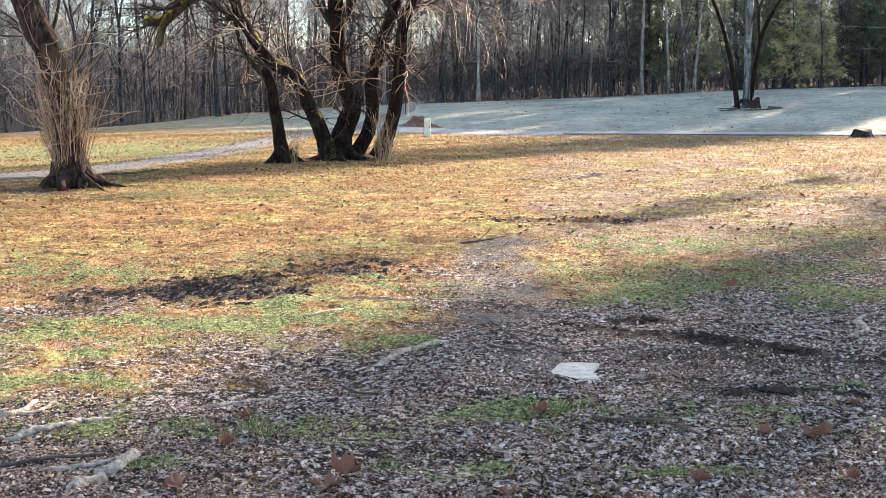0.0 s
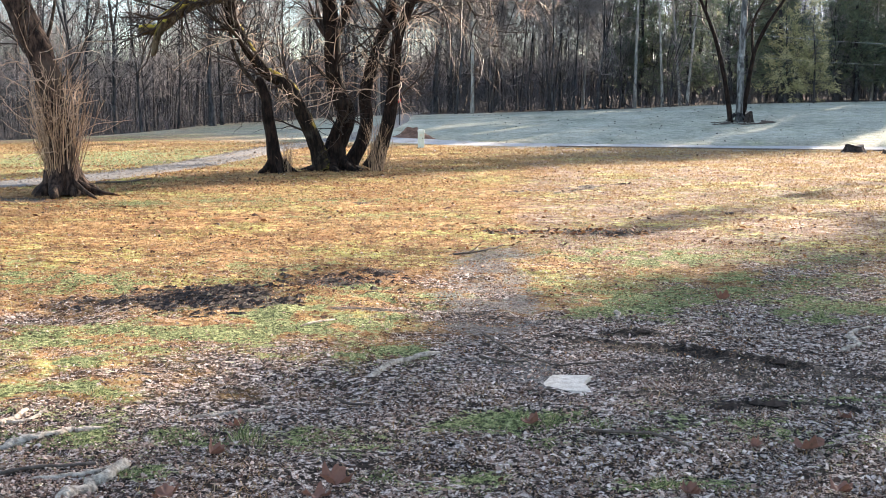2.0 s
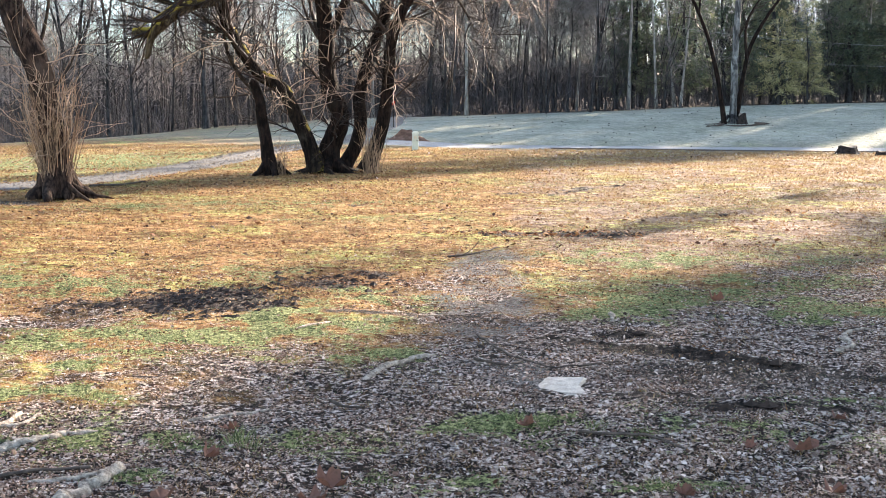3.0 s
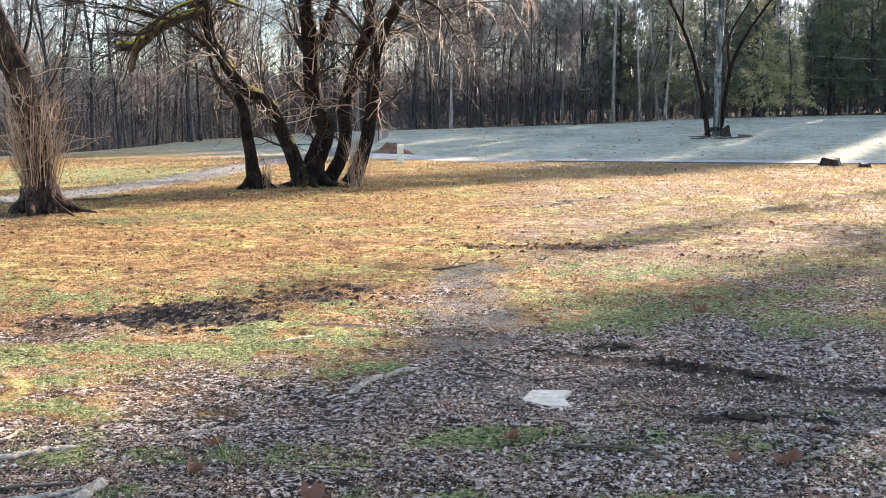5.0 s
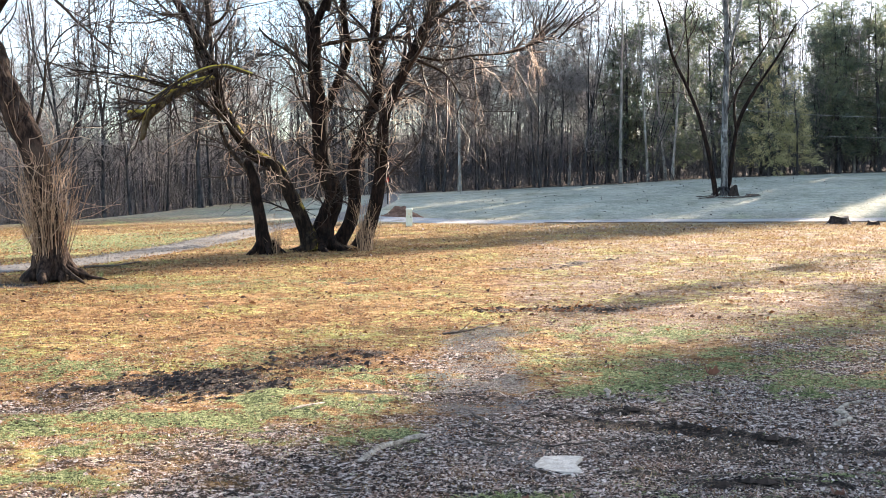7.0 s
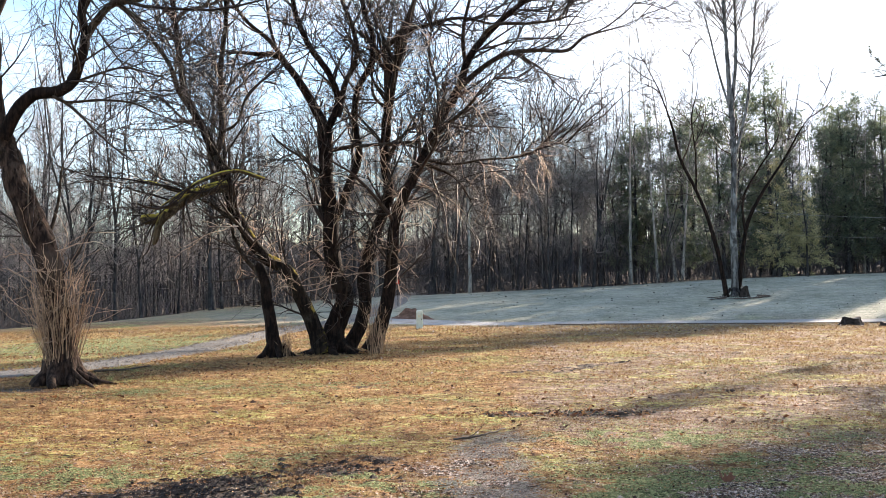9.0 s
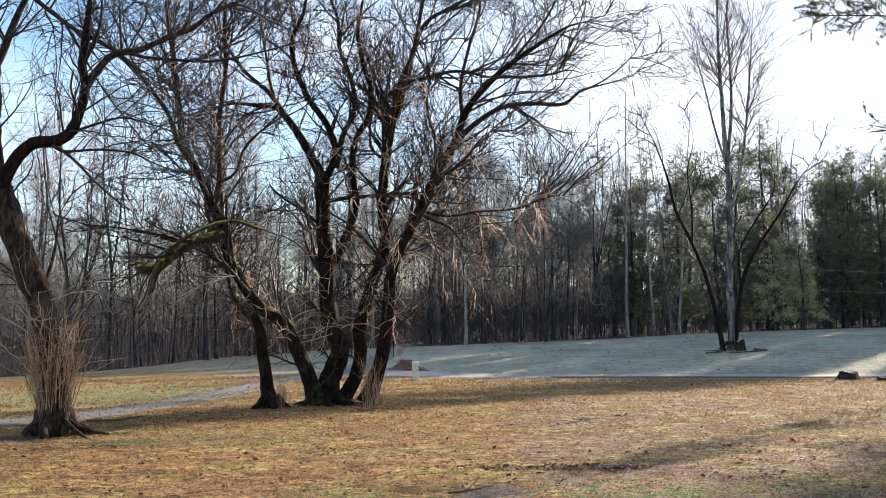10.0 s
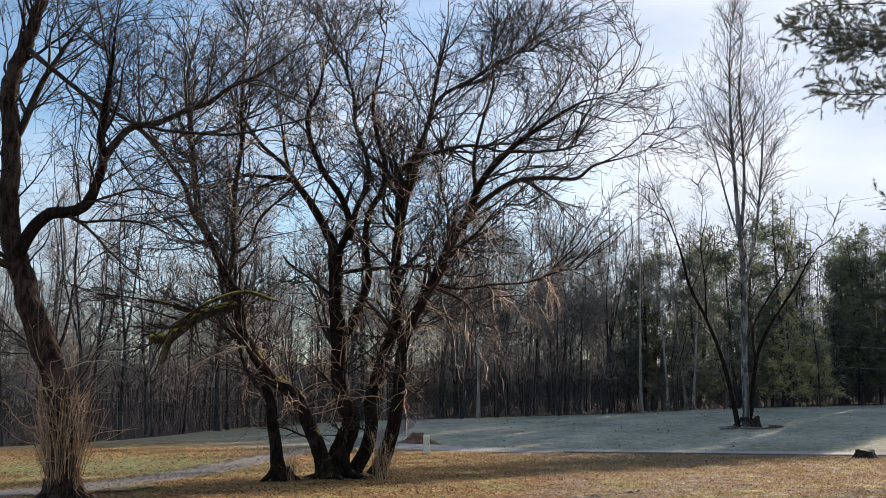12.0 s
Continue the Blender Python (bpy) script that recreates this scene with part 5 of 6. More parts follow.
# pale leaves, thickened to the right to lift the shaded foreground
dead_leaves("leaf_litter", "bleached pale leaves strewn over the trodden litter", 36000, 3.8, 9, 1.3,
            lambda x, y: np.clip(0.8 * smooth(x, -0.6, 0.9) * litter_at(x, y) * (0.3 + 1.0 * smooth(fbm(x, y, 2.4, 99), 0.4, 0.62)) - ruts(x, y) - 0.7 * green_at(x, y), 0, 1), BLEACHED, 0.026)


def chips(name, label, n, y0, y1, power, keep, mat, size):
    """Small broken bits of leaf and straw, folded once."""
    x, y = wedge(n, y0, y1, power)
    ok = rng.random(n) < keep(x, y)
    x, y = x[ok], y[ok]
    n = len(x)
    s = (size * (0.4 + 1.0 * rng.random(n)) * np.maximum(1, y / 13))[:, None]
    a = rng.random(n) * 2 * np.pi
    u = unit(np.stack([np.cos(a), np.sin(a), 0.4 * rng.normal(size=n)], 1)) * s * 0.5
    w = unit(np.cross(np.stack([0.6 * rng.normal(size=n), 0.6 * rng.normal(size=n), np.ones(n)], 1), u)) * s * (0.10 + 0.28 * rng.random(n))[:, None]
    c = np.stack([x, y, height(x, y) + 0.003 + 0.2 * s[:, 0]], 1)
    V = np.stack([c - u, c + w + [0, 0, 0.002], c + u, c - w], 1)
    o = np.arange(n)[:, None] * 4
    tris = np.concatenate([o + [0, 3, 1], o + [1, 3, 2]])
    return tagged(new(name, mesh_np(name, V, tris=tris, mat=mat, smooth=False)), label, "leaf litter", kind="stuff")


chips("leaf_chips", "small broken bits of dead leaf", 300000, 3.8, 14, 1.45, lambda x, y: np.clip(0.08 + 0.8 * litter_at(x, y) * (0.2 + 1.1 * smooth(fbm(x, y, 5.5, 95, 3), 0.36, 0.62)) - 0.12 * smooth(mud_shade_at(x, y), 0.25, 0.7) - 1.3 * ruts(x, y) - 0.3 * green_at(x, y) - 0.15 * path_at(x, y), 0, 1), LITTER, 0.0165)
chips("leaf_chips", "small bits of dead leaf over the sunny lawn", 90000, 9, 44, 1.5, lambda x, y: np.clip(0.08 + 0.95 * smooth(fbm(x, y, 1.3, 61), 0.44, 0.62) - mud_shade_at(x, y), 0, 1), OCHRE, 0.022)
# spots by the stems and towards the road paint shade in darker leaf
chips("leaf_chips", "rust-brown bits of leaf in drifts, some thickened to read as shade", 90000, 9.5, 30, 1.1,
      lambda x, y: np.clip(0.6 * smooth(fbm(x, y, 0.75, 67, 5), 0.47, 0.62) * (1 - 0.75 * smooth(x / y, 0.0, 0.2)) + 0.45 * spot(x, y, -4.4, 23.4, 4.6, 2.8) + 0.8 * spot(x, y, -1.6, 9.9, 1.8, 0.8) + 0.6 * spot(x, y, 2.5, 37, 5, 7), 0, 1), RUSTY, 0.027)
chips("leaf_chips", "dark rotten bits of leaf in the short grass", 56000, 7.0, 14.5, 0.9,
      lambda x, y: np.clip(0.12 + 0.6 * smooth(fbm(x, y, 3.2, 73, 4), 0.44, 0.60), 0, 1), RUSTY, 0.019)
chips("leaf_chips", "ochre bits of grass and leaf on the lawn", 60000, 9.5, 24, 1.0,
      lambda x, y: np.clip(0.25 + 0.7 * smooth(fbm(x, y, 2.6, 69, 4), 0.42, 0.60) - mud_shade_at(x, y) - 0.5 * green_at(x, y), 0, 1), OCHRE, 0.020)
dead_leaves("leaf_litter", "dead leaves scattered over the sunny lawn", 14000, 10, 44, 1.3,
            lambda x, y: np.clip(0.30 + 0.5 * litter_at(x, y) - 0.5 * mud_shade_at(x, y), 0, 1), LITTER, 0.030)
dead_leaves("leaf_litter", "dark wet leaves lying in a hollow of the lawn", 16000, 12, 18, 1.0,
            lambda x, y: np.clip(1.4 * spot(x, y, 1.6, 14.5, 1.3, 0.5) + 0.05, 0, 1), RUSTY, 0.060)


def clods(name, label, n, where, mat, size, flat):
    """Lumps of trodden earth."""
    x, y = wedge(n * 12, 4.5, 26, 1.2)
    ok = np.flatnonzero(rng.random(n * 12) < where(x, y))[:n]
    x, y = x[ok], y[ok]
    n = len(x)
    s = size * (0.4 + 1.3 * rng.random(n) ** 2)
    ball = np.array([(1, 0, 0), (0, 1, 0), (-1, 0, 0), (0, -1, 0), (0.1, 0, 1), (0, 0, -0.6)], float)
    V = np.stack([x, y, height(x, y)], 1)[:, None] + ball[None] * s[:, None, None] * (0.55 + 0.9 * rng.random((n, 6, 3))) * [1.3, 1.0, flat]
    faces = [[0, 1, 4], [1, 2, 4], [2, 3, 4], [3, 0, 4], [1, 0, 5], [2, 1, 5], [3, 2, 5], [0, 3, 5]]
    tris = np.concatenate([np.arange(n)[:, None] * 6 + f for f in faces])
    return tagged(new(name, mesh_np(name, V, tris=tris, mat=mat, smooth=False)), label, "earth", kind="stuff")


clods("earth_clods", "dark lumps of trodden earth in the muddy patches and ruts", 5000,
      lambda x, y: np.clip(1.1 * spot(x, y, -1.9, 9.3, 0.75, 0.8) + 1.1 * spot(x, y, -2.7, 8.95, 0.5, 0.3) + 0.5 * spot(x, y, -0.9, 10.3, 0.8, 0.5) + 0.25 * ruts(x, y) + 0.6 * spot(x, y, 1.7, 14.6, 1.3, 0.4), 0, 1), SOIL, 0.028, 0.55)

def tuft(x, y, n, tall, label):
    """A small stand of longer grass."""
    a, r = rng.random(n) * 2 * np.pi, 0.05 * np.sqrt(rng.random(n))
    c = np.stack([r * np.cos(a), r * np.sin(a), -0.01 + 0 * a], 1)
    h = tall * (0.5 + 0.6 * rng.random(n))
    lean = 0.5 * rng.normal(size=(n, 2)) * h[:, None] + c[:, :2]
    b = rng.random(n) * np.pi
    side = np.stack([np.cos(b), np.sin(b), 0 * b], 1) * 0.0022
    mid = c + np.concatenate([lean * 0.35, 0.6 * h[:, None]], 1)
    V = np.stack([c - side, c + side, mid + side * 0.8, mid - side * 0.8, c + np.concatenate([lean, h[:, None] * 0.95], 1)], 1)
    o = np.arange(n)[:, None] * 5
    ob = new("grass_tuft", mesh_np("grass_tuft", V, o + [0, 1, 2, 3], o + [3, 2, 4], BLADES, smooth=False))
    ob.location = (x, y, float(height(x, y)))
    return tagged(ob, label, "grass", "grass tufts")


for x, y, n, tall in ((-0.93, 5.22, 70, 0.11), (-0.86, 5.15, 40, 0.08), (0.45, 5.72, 50, 0.06), (0.85, 5.42, 60, 0.07), (0.6, 5.6, 40, 0.06), (1.0, 4.62, 40, 0.05), (-2.1, 6.65, 60, 0.06),
                      (-1.9, 6.05, 50, 0.06), (3.0, 8.5, 60, 0.07), (2.7, 8.6, 50, 0.06), (-6.0, 20.6, 60, 0.18), (20.5, 41.5, 80, 0.25)):
    tuft(x, y, n, tall, "tuft of longer green grass in the litter")

# dark leaf clods on the hill
n = 300
x, y = 2 + 24 * rng.random(n), 49 + 24 * rng.random(n) ** 1.6
s = 0.018 + 0.038 * rng.random(n) ** 2
ico = np.array([(1, 0, 0), (-1, 0, 0), (0, 1, 0), (0, -1, 0), (0, 0, 1), (0, 0, -0.3)], float)
V = np.stack([x, y, land(x, y) + 0.02], 1)[:, None] + ico[None] * s[:, None, None] * (0.6 + 0.8 * rng.random((n, 6, 3)))
faces = [[0, 2, 4], [2, 1, 4], [1, 3, 4], [3, 0, 4], [2, 0, 5], [1, 2, 5], [3, 1, 5], [0, 3, 5]]
tris = np.concatenate([np.arange(n)[:, None] * 6 + f for f in faces])
tagged(new("leaf_clods", mesh_np("leaf_clods", V, tris=tris, mat=ROTTEN, smooth=False)), "dark clods of leaves on the hill", "leaf litter", kind="stuff")

# loose stones on the drive
n = 1500
t = rng.random(n)
c = glide([(-8.77, 22.6, 0), (-7.68, 24.9, 0), (-6.9, 29, 0), (-6.4, 33.8, 0), (-6.0, 38.5, 0), (-5.2, 44, 0), (-4.1, 50, 0)], 60)
i = (t * 59).astype(int)
x, y = c[i, 0] + 0.75 * (2 * rng.random(n) - 1), c[i, 1] + rng.random(n)
s = 0.012 + 0.018 * rng.random(n)
V = np.stack([x, y, land(x, y) + 0.035], 1)[:, None] + ico[None] * s[:, None, None] * (0.6 + 0.8 * rng.random((n, 6, 3)))
tris = np.concatenate([np.arange(n)[:, None] * 6 + f for f in faces])
tagged(new("gravel", mesh_np("gravel", V, tris=tris, mat=GRAVEL, smooth=False)), "loose grey stones on the drive", "gravel", kind="stuff")


# ---- things on the lawn ----
def lying(name, label, category, r0, r1, points, mat, sink, branches=0, group="", wobble=True, buried=False):
    """A root or stick that lies on the ground along a few bends."""
    n = max(8, int(sum(math.dist(a, b) for a, b in zip(points, points[1:])) / 0.03))
    P = glide([(x, y, 0) for x, y in points], n)
    if wobble:
        P[:, :2] += r0 * 0.35 * rng.normal(size=(n, 2))
    R = np.linspace(r0, r1, n) * (1 + 0.22 * (rng.random(n) - 0.5))
    if buried:      # both ends dive into the soil
        e = np.clip(np.minimum(np.linspace(0, 1, n), np.linspace(1, 0, n)) * 5, 0, 1)
        R = R * (0.35 + 0.65 * e) * (1 + 0.35 * (fbm(np.arange(n) * 0.35, np.full(n, r0 * 99), 1.0, 6, 3) - 0.5))
        P[:, 2] = height(P[:, 0], P[:, 1]) + R * (1 - sink) - r0 * 1.3 * (1 - e)
    else:
        P[:, 2] = height(P[:, 0], P[:, 1]) + R * (1 - sink)
    v, q = tubes(P[None], R[None], 8, 0.4)
    mid = P.mean(0)
    mid[2] = float(height(mid[0], mid[1]))
    pieces = [(v - mid, q)]
    if branches:
        b, br = sprout(P[None], R[None], branches, 0.22, 45, 0.15, 0.15, 0.0, 5, 0.6, 0.003, r0 * 0.7, 0.2, 0.9)
        v, q = tubes(b, br, 5)
        pieces.append((v - mid, q))
    v, q = merge(pieces)
    ob = new(name, mesh_np(name, v, q, mat=mat))
    ob.location = mid
    return tagged(ob, label, category, group)


RT = "bleached surface root half sunk in the litter"
lying("surface_root", RT, "root", 0.028, 0.020, [(-0.42, 6.38), (-0.28, 6.74), (-0.14, 7.01), (0.0, 7.14), (0.14, 7.2)], ROOT, 0.80, group="surface roots", buried=True)
lying("surface_root", "thick pale root breaking the surface", "root", 0.034, 0.026, [(-1.56, 4.3), (-1.48, 4.53), (-1.42, 4.64), (-1.37, 4.78), (-1.38, 4.9)], ROOT, 0.75, group="surface roots", buried=True)
lying("surface_root", RT, "root", 0.013, 0.014, [(-1.8, 4.62), (-1.64, 4.67), (-1.48, 4.73), (-1.38, 4.82)], ROOT, 0.75, group="surface roots", buried=True)
lying("surface_root", RT, "root", 0.026, 0.014, [(-2.12, 5.0), (-2.0, 5.17), (-1.89, 5.27), (-1.77, 5.39), (-1.59, 5.46)], ROOT, 0.85, group="surface roots", buried=True)
lying("surface_root", RT, "root", 0.021, 0.014, [(-2.3, 5.36), (-2.15, 5.52), (-2.17, 5.78)], ROOT, 0.75, group="surface roots", buried=True)
lying("surface_root", RT, "root", 0.014, 0.010, [(-2.3, 5.44), (-2.09, 5.51), (-2.03, 5.75)], ROOT, 0.65, group="surface roots", buried=True)
lying("surface_root", RT, "root", 0.013, 0.010, [(-1.36, 5.6), (-1.15, 5.7), (-0.95, 5.8), (-0.76, 5.92)], ROOT, 0.85, group="surface roots", buried=True)
lying("surface_root", RT, "root", 0.013, 0.010, [(-1.03, 8.0), (-0.87, 8.2), (-0.71, 8.45)], ROOT, 0.70, group="surface roots", buried=True)
lying("surface_root", RT, "root", 0.018, 0.014, [(2.66, 7.22), (2.85, 7.38), (2.93, 7.6)], ROOT, 0.55, group="surface roots", buried=True)
lying("surface_root", RT, "root", 0.026, 0.011, [(2.90, 7.38), (2.93, 7.7), (3.06, 7.9), (3.35, 8.02)], ROOT, 0.55, group="surface roots", buried=True)
lying("surface_root", "short pale root end standing in moss", "root", 0.019, 0.013, [(1.39, 8.3), (1.42, 8.5), (1.44, 8.72)], ROOT, 0.55, group="surface roots", buried=True)
SK = "dark bare stick lying on the ground"
lying("fallen_stick", "long forked dark stick on the bare earth", "stick", 0.0085, 0.0055, [(0.34, 7.72), (0.46, 7.26), (0.6, 6.97), (0.76, 6.77), (0.94, 6.8), (1.23, 7.02)], STICK, -1.5, 4, "fallen sticks")
lying("fallen_stick", SK, "stick", 0.0085, 0.0050, [(0.28, 6.95), (0.52, 6.83), (0.6, 6.95)], STICK, -1.5, 2, "fallen sticks")
lying("fallen_stick", SK, "stick", 0.0075, 0.0050, [(0.74, 5.34), (0.94, 5.32), (1.1, 5.29), (1.22, 5.14)], STICK, -1.5, 2, "fallen sticks")
lying("fallen_stick", SK, "stick", 0.0084, 0.0052, [(-0.55, 5.97), (-0.44, 5.86), (-0.36, 5.84)], STICK, -1.5, 0, "fallen sticks")
lying("fallen_stick", SK, "stick", 0.0130, 0.0069, [(0.2, 12.15), (0.55, 12.44), (0.8, 12.85)], STICK, -1.5, 2, "fallen sticks")
lying("fallen_stick", "long thin dark pole lying among roots", "stick", 0.0121, 0.0087, [(-2.2, 4.66), (-1.95, 4.7), (-1.77, 4.75), (-1.52, 4.83)], STICK, -0.2, 0, "fallen sticks", False)
lying("fallen_stick", "bent dead branch near the leaning tree", "stick", 0.022, 0.012, [(-7.0, 22.9), (-6.5, 23.4), (-6.2, 24.3)], STICK, -0.6, 5, "fallen sticks")
for i in range(46):
    yy = random.uniform(4.3, 12)
    xx = random.uniform(-0.4, 0.4) * yy
    a, L = random.uniform(0, math.pi), random.uniform(0.08, 0.34)
    lying("twig", "thin dark twig fallen on the lawn", "stick", 0.0042, 0.0017, [(xx, yy), (xx + 0.5 * L * math.cos(a), yy + 0.5 * L * math.sin(a)), (xx + L * math.cos(a + 0.3), yy + L * math.sin(a + 0.3))],
          STICK, -0.5, random.choice((0, 0, 1)), "fallen twigs")


def slab():
    bm = bmesh.new()
    ring = [(-0.18, -0.02), (-0.08, 0.19), (0.03, 0.16), (0.16, 0.16), (0.08, 0.0), (0.13, -0.20), (-0.03, -0.13), (-0.12, -0.07)]
    low = [bm.verts.new((x * 1.08, y * 1.08, -0.03)) for x, y in ring]
    high = [bm.verts.new((x, y, 0.012 + 0.006 * math.sin(9 * x + 5 * y))) for x, y in ring]
    for i in range(8):
        bm.faces.new((low[i], low[(i + 1) % 8], high[(i + 1) % 8], high[i]))
    bm.faces.new(high)
    bmesh.ops.bevel(bm, geom=[e for e in bm.edges if all(v in high for v in e.verts)], offset=0.010, segments=2, affect="EDGES")
    bmesh.ops.triangulate(bm, faces=[f for f in bm.faces if len(f.verts) > 4])
    me = bpy.data.meshes.new("stone_slab")
    bm.to_mesh(me)
    bm.free()
    me.materials.append(STONE)
    ob = tagged(new("stone_slab", me), "flat pale stone set in the bare earth", "stone")
    ob.matrix_world = pose(0.78, 6.33, float(height(0.78, 6.33)) + 0.012, 2, -1, 0)


slab()


def oak_leaf(x, y, size, turn, curl, tip, label):
    """A lobed dead leaf, cupped and curled, with a stalk."""
    n = 40
    a = np.linspace(0, 2 * np.pi, n, endpoint=False)
    along = np.cos(a)
    r = 0.5 * (0.62 + 0.38 * np.abs(np.cos(a)) ** 0.7) * (1 + 0.10 * np.cos(9 * a) + 0.08 * np.sin(4 * a + x) + 0.05 * np.cos(13 * a + y))
    px, py = r * along, r * np.sin(a) * 0.95
    rim = np.stack([px, py, curl * 1.5 * (0.6 * px**2 + 2.0 * py**2) + 0.12 * np.sin(3 * a + 5 * x) + 0.06 * np.sin(7 * a)], 1)
    inner = rim * [0.5, 0.5, 0.25] + [0, 0, 0.01]
    V = np.concatenate([rim, inner, [[0, 0, 0.0]]]) * size
    i = np.arange(n)
    j = (i + 1) % n
    quads = np.stack([i, j, j + n, i + n], 1)
    tris = np.stack([i + n, j + n, np.full(n, 2 * n)], 1)
    leaf = thing("fallen_leaf", label, "leaf", (x, y, float(height(x, y)) + 0.02 * size / 0.12), "large fallen leaves")
    leaf.rotation_euler = (tip, 0.15, turn)
    part("blade", mesh_np("blade", V, quads, tris, BROWN_LEAF), leaf)
    s = glide([(-0.45 * size, 0, 0.06 * size), (-0.7 * size, 0.03 * size, 0.05 * size), (-0.95 * size, 0.1 * size, 0.0)], 6)
    v, q = tubes(s[None], np.linspace(0.0022, 0.0012, 6)[None], 5)
    part("stalk", mesh_np("stalk", v, q, mat=STICK), leaf)


DL = "large brown curled dead leaf on the litter"
for x, y, size, turn, curl, tip in ((-0.43, 4.60, 0.15, 0.6, 0.9, 0.6), (-0.48, 4.40, 0.13, 2.2, 0.5, 0.1), (-1.01, 4.96, 0.09, 1.0, 1.2, 0.7), (1.76, 5.04, 0.14, 2.9, 0.8, 0.3),
                                    (1.06, 4.45, 0.09, 0.2, 1.0, 0.4), (-1.10, 4.39, 0.12, 4.0, 0.4, 0.1), (2.12, 5.57, 0.10, 1.3, 0.6, 0.2), (1.52, 5.09, 0.08, 5.0, 0.9, 0.4),
                                    (0.50, 5.57, 0.10, 3.6, 0.9, 0.5), (1.72, 4.53, 0.12, 0.9, 0.7, 0.2), (2.40, 9.18, 0.15, 2.0, 1.0, 0.7), (-1.01, 5.46, 0.09, 3.0, 0.7, 0.2), (0.26, 4.35, 0.08, 1.6, 0.8, 0.3)):
    oak_leaf(x, y, size, turn, curl, 0.4 * tip, DL)


def box_mesh(name, w, d, h, mat, bevel=0.02, z0=0.0, taper=1.0):
    bm = bmesh.new()
    bmesh.ops.create_cube(bm, size=1)
    for v in bm.verts:
        k = taper if v.co.z > 0 else 1.0
        v.co = Vector((v.co.x * w * k, v.co.y * d * k, z0 + (v.co.z + 0.5) * h))
    bmesh.ops.bevel(bm, geom=bm.edges[:], offset=bevel, segments=3, affect="EDGES")
    me = bpy.data.meshes.new(name)
    bm.to_mesh(me)
    bm.free()
    me.materials.append(mat)
    return me


post = thing("utility_pedestal", "grey-green metal utility pedestal standing by the road", "utility box", (-0.60, 43.0, float(land(-0.6, 43.0))))
part("body", box_mesh("body", 0.25, 0.22, 0.68, PEDESTAL, 0.015, -0.06, 0.97), post)
part("cap", box_mesh("cap", 0.285, 0.255, 0.12, PEDESTAL_CAP, 0.03, 0.60, 0.9), post, "slightly wider rounded cap")
part("tag", box_mesh("tag", 0.12, 0.008, 0.10, TAG, 0.002, 0.44), post, "faded yellowish tag", loc=(0.0, -0.112, 0.0))
part("hasp", box_mesh("hasp", 0.03, 0.02, 0.06, STICK, 0.004, 0.34), post, loc=(0.07, -0.115, 0.0))


def mound(name, label, category, cx, cy, w, d, h, mat, seed, rough=0.35):
    n, k = 15, 36
    rr = np.linspace(0, 1, n)[:, None]
    a = (np.arange(k) * 2 * np.pi / k)[None]
    X, Y = w / 2 * rr * np.cos(a) * (1 + 0.2 * np.sin(3 * a + seed)), d / 2 * rr * np.sin(a)
    Z = h * (0.5 + 0.5 * np.cos(np.pi * rr)) * (1 - rough + 2 * rough * fbm(X + seed, Y, 3.0, seed, 4)) + h * rough * 0.5 * (fbm(X, Y + seed, 9.0, seed + 3, 3) - 0.5)
    Z = np.where(rr > 0.97, -0.06, Z)
    i = np.arange(n * k).reshape(n, k)
    q = np.stack([i[:-1], np.roll(i, -1, 1)[:-1], np.roll(i, -1, 1)[1:], i[1:]], -1).reshape(-1, 4)
    ob = new(name, mesh_np(name, np.stack([X, Y, Z + land(cx + X, cy + Y) - land(cx, cy)], -1), q, mat=mat))
    ob.location = (cx, cy, float(land(cx, cy)))
    return tagged(ob, label, category)


mound("dirt_mound", "low mound of reddish bare dirt beside the road", "mound", -1.0, 50.8, 2.1, 1.5, 0.46, CLAY, 4, 0.55)


def stump(x, y, w, h, label, seed):
    """A broken stump with buttress roots and an uneven cut top."""
    n, k = 9, 30
    t = np.linspace(0, 1, n)[:, None]
    a = (np.arange(k) * 2 * np.pi / k)[None]
    lobes = 1 + 0.20 * np.sin(5 * a + seed) + 0.10 * np.sin(9 * a + 2 * seed)
    rad = w / 2 * (0.62 + 0.38 * (1 - t) ** 2.2) * (1 + (lobes - 1) * (1 - 0.6 * t)) * (1 + 0.06 * (rng.random((n, k)) - 0.5))
    Z = t * h * (1 + 0.16 * np.sin(2 * a + seed) * t) - 0.08 * (1 - t)
    body = np.stack([rad * np.cos(a), rad * np.sin(a), Z], -1)
    i = np.arange(n * k).reshape(n, k)
    q = np.stack([i[:-1], np.roll(i, -1, 1)[:-1], np.roll(i, -1, 1)[1:], i[1:]], -1).reshape(-1, 4)
    s = thing("tree_stump", label, "stump", (x, y, float(land(x, y))))
    part("body", mesh_np("body", body, q, mat=ROTTEN), s)
    rim = body[-1]
    top = np.concatenate([rim, rim * [0.6, 0.6, 1] - [0, 0, 0.02], [[0, 0, h * 0.9]]])
    j = np.arange(k)
    q2 = np.stack([j, (j + 1) % k, (j + 1) % k + k, j + k], 1)
    t2 = np.stack([j + k, (j + 1) % k + k, np.full(k, 2 * k)], 1)
    part("cut_top", mesh_np("cut_top", top, q2, t2, CUT), s, "weathered uneven cut top")


stump(16.5, 44.0, 1.05, 0.30, "dark weathered stump in the lawn near the road", 1.0)
stump(17.3, 42.6, 0.62, 0.17, "low dark stump remnant in the lawn", 2.3)
stump(16.05, 57.6, 0.6, 0.5, "rotten broken stump at the foot of the grey tree", 4.1)
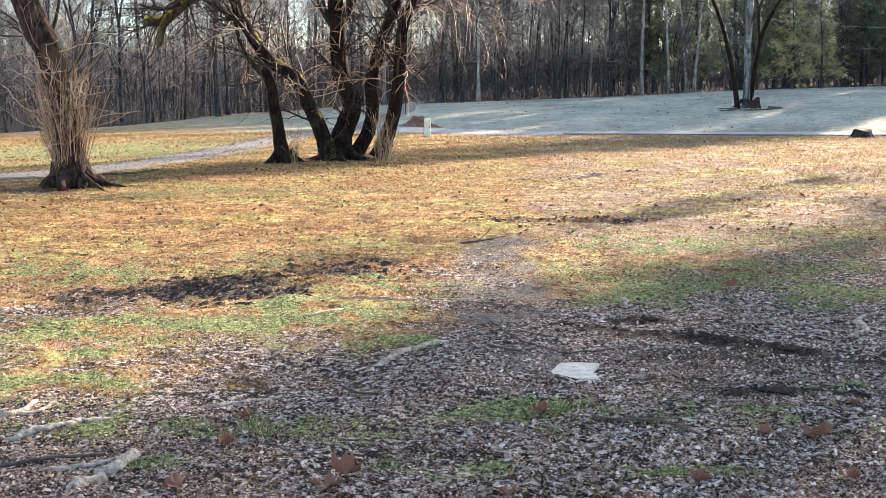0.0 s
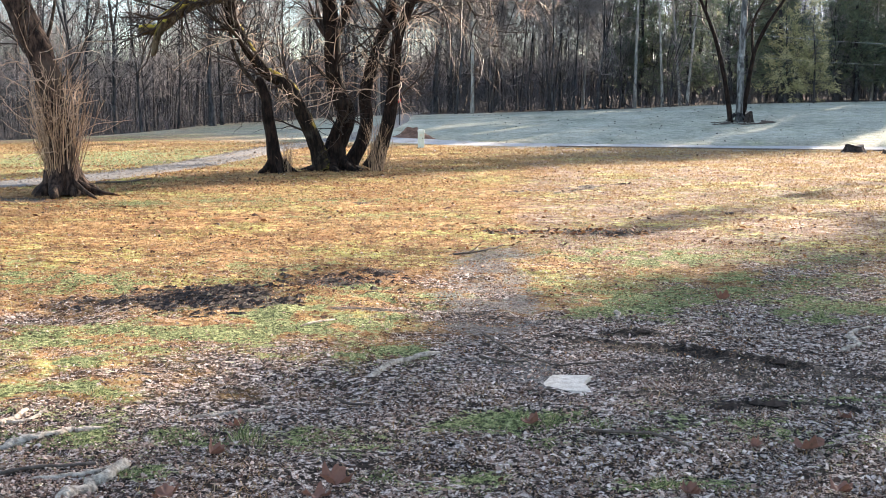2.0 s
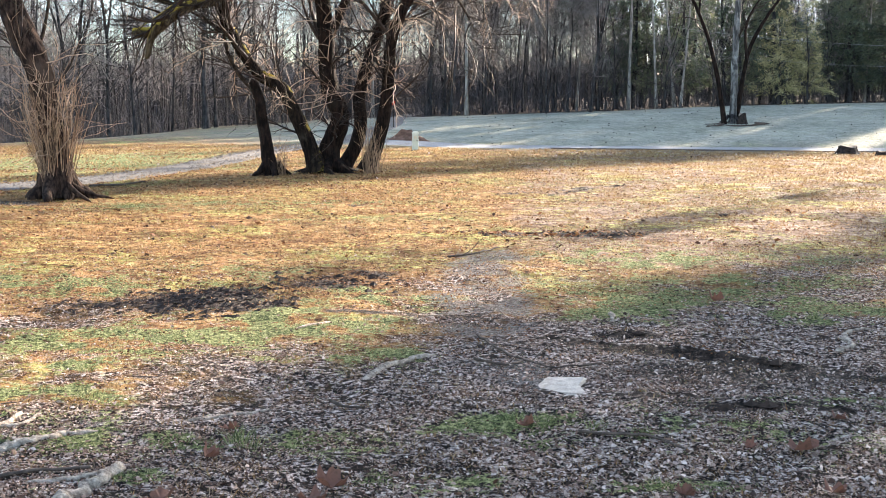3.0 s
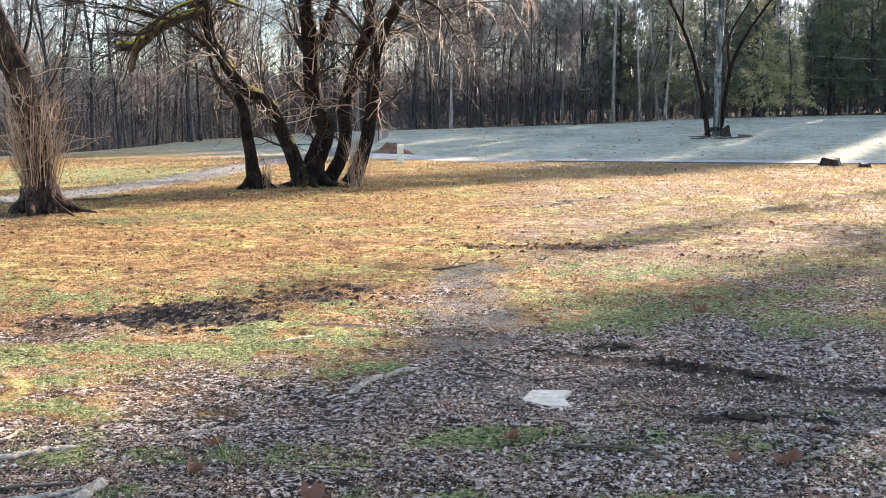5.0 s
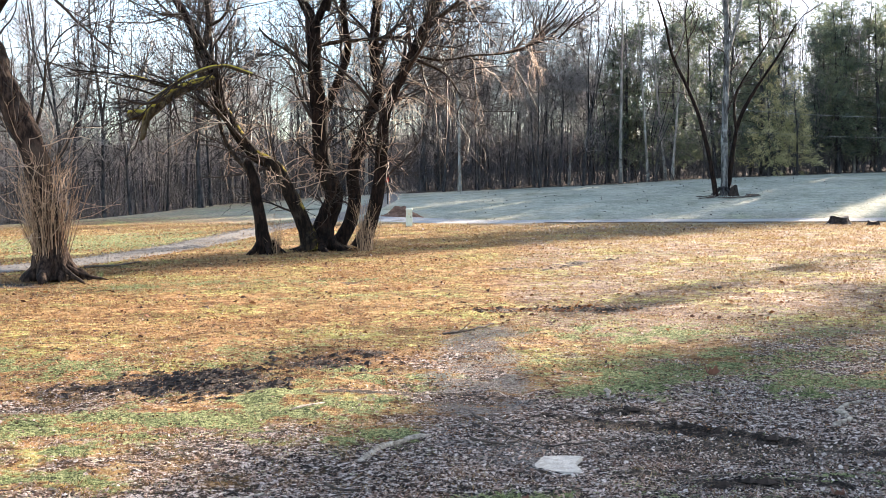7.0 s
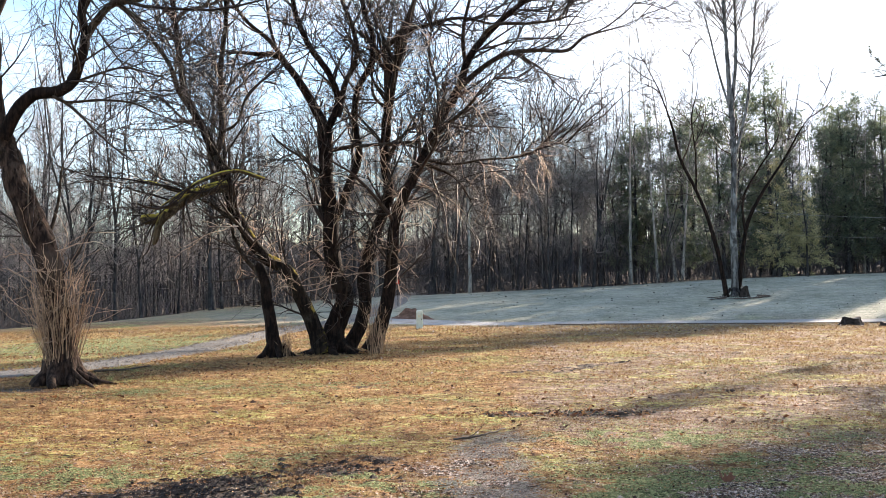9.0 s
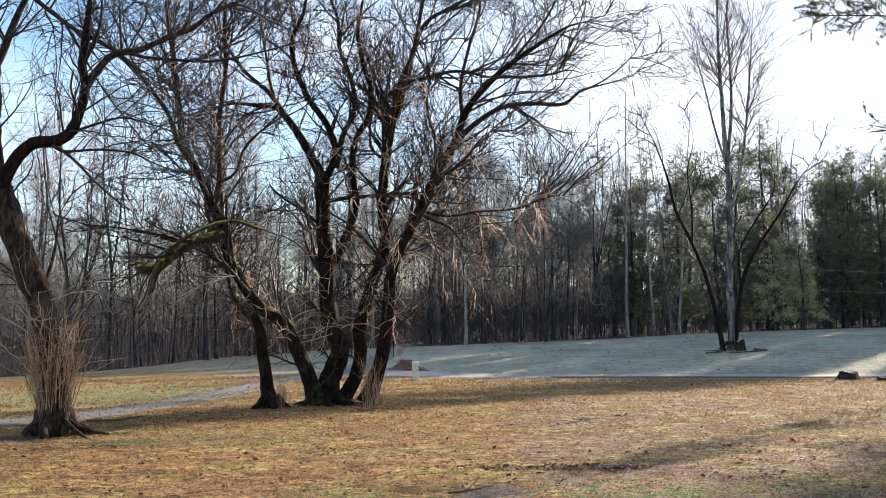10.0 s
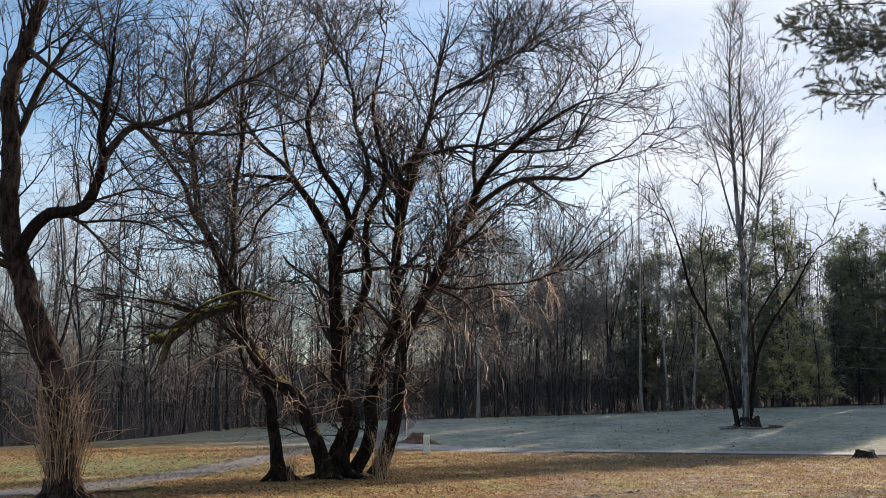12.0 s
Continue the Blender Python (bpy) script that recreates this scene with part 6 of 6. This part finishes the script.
for i in range(16):
    a = random.uniform(0, 6.28)
    x0, y0 = 15.8 + 1.1 * math.cos(a), 57.2 + 0.8 * math.sin(a)
    lying("dead_branch", "broken dead branch heaped at the grey tree", "stick", 0.03, 0.015, [(x0, y0), (x0 + random.uniform(-0.5, 0.5), y0 + random.uniform(-0.3, 0.3)), (x0 + random.uniform(-1, 1), y0 + random.uniform(-0.5, 0.5))],
          STICK, -1.0, 3, "dead branches at the grey tree")

marker = thing("drive_marker", "thin brown marker stake with a red reflector", "marker", (-2.0, 60.0, float(land(-2.0, 60.0))))
v, q = tubes(np.array([[[0, 0, -0.1], [0.005, 0, 0.6], [0.0, 0, 1.25]]], float), np.full((1, 3), 0.02), 8)
part("stake", mesh_np("stake", v, q, mat=ROTTEN), marker)
part("reflector", box_mesh("reflector", 0.17, 0.03, 0.24, RED, 0.012, 1.2), marker, "red plastic reflector")


def cable(label, a, b, sag, r):
    t = np.linspace(0, 1, 40)
    P = np.array(a)[None] * (1 - t)[:, None] + np.array(b)[None] * t[:, None]
    P[:, 2] -= sag * 4 * t * (1 - t)
    v, q = tubes(P[None], np.full((1, 40), r), 5)
    mid = P[20].copy()
    ob = new("overhead_cable", mesh_np("overhead_cable", v - mid, q, mat=CABLE))
    ob.location = mid
    tagged(ob, label, "cable")


cable("thin sagging overhead cable before the woods", (2.0, 70.0, 9.2), (30.0, 63.0, 5.3), 0.9, 0.010)
cable("thin overhead cable before the woods", (16.0, 66.5, 5.0), (32.0, 63.0, 4.2), 0.25, 0.007)
cable("thin overhead cable against the sky", (18.5, 63.0, 13.2), (42.0, 58.0, 17.2), 0.5, 0.009)

# pine at the right whose boughs reach into view
base = (11.8, 18.0, 0.0)
pine = thing("long_needled_pine", "pine with long-needled boughs reaching over the lawn", "tree", (base[0], base[1], float(land(base[0], base[1]))))
me, _, _ = limb_mesh("trunk", 0.28, 0.08, [(0, 0, -0.2), (0.1, 0, 3), (0.05, 0.1, 7), (0.1, 0, 11), (0.1, 0.1, 14)], BARK_WOOD, 12, 0.3)
part("trunk", me, pine)


def bough(points, r, twigs_n, tufts_n):
    me, P, R = limb_mesh("bough", r, 0.010, points, BARK_WOOD, 8)
    b = part("bough", me, pine)
    p, rr = resample(P, R, 16)
    T, TR = sprout(p[None], rr[None], twigs_n, 0.5, 48, 0.06, 0.08, 0.0, 6, 0.5, 0.005, 0.010, 0.58, 1.0, 0.2)
    T2, TR2 = sprout(T, TR, twigs_n * 3, 0.24, 42, 0.1, 0.10, 0.0, 4, 0.7, 0.004, 0.006, 0.2, 1.0, 0.2)
    v, q = merge([tubes(T, TR, 4), tubes(T2, TR2, 3)])
    part("twig_spray", mesh_np("twig_spray", v, q, mat=STICK), b, kind="stuff")
    # tufts: forward-swept brushes of long needles along the twigs
    seg = rng.integers(0, T2.shape[1] - 1, tufts_n)
    pick = rng.integers(0, len(T2), tufts_n)
    w = rng.random((tufts_n, 1))
    tip = T2[pick, seg] * (1 - w) + T2[pick, seg + 1] * w
    along = unit(T2[pick, seg + 1] - T2[pick, seg])
    k = 12
    d = unit(along[:, None] * 0.8 + 0.55 * rng.normal(size=(tufts_n, k, 3)) + [0, 0, -0.04])
    side = unit(np.cross(d, rng.normal(size=(tufts_n, k, 3)))) * 0.0014
    L = 0.07 * (0.6 + 0.6 * rng.random((tufts_n, k, 1)))
    c = tip[:, None] + 0 * d
    V = np.stack([c - side, c + side, c + d * L], 2).reshape(-1, 3)
    part("foliage", mesh_np("foliage", V, tris=np.arange(len(V)).reshape(-1, 3), mat=PINE_NEAR, smooth=False), b, "long grey-green needles in tufts", "stuff")


bough([(0, 0, 6.6), (-1.6, -0.3, 7.35), (-3.4, -0.7, 7.7), (-5.0, -1.0, 7.75), (-6.3, -1.1, 7.75)], 0.05, 60, 3000)
bough([(0, 0, 6.2), (-1.8, -0.5, 6.9), (-3.6, -0.9, 7.2), (-4.9, -1.2, 7.3), (-6.0, -1.4, 7.35)], 0.05, 60, 3000)
bough([(0, 0, 7.4), (-1.6, -0.4, 8.1), (-3.4, -0.8, 8.3), (-4.9, -1.0, 8.2), (-5.9, -1.1, 8.1)], 0.05, 50, 2600)
bough([(0, 0, 6.0), (-1.6, 0.2, 6.7), (-3.2, 0.3, 7.0), (-4.4, 0.4, 7.1), (-5.3, 0.4, 7.1)], 0.05, 60, 3000)
bough([(0, 0, 6.9), (-1.6, 0.1, 7.6), (-3.2, 0.0, 7.8), (-4.3, -0.2, 7.8), (-5.3, -0.3, 7.75)], 0.05, 60, 3000)
bough([(0, 0, 4.4), (-1.8, -0.6, 4.9), (-3.4, -1.0, 4.9), (-4.5, -1.1, 4.85), (-5.0, -1.2, 4.8)], 0.05, 14, 250)
bough([(0, 0, 9.0), (-1.5, 0.6, 9.6), (-2.8, 1.2, 9.8), (-3.8, 1.5, 9.7)], 0.05, 24, 300)
bough([(0, 0, 8.0), (1.5, 0.6, 8.6), (2.8, 1.2, 8.8), (3.8, 1.5, 8.7)], 0.05, 24, 300)
bough([(0, 0, 10.5), (0.5, -1.5, 11.2), (0.8, -2.8, 11.4), (1.0, -3.8, 11.3)], 0.05, 24, 300)
bough([(0, 0, 11.5), (-0.5, 1.5, 12.2), (-0.8, 2.8, 12.4), (-1.0, 3.4, 12.3)], 0.05, 24, 300)
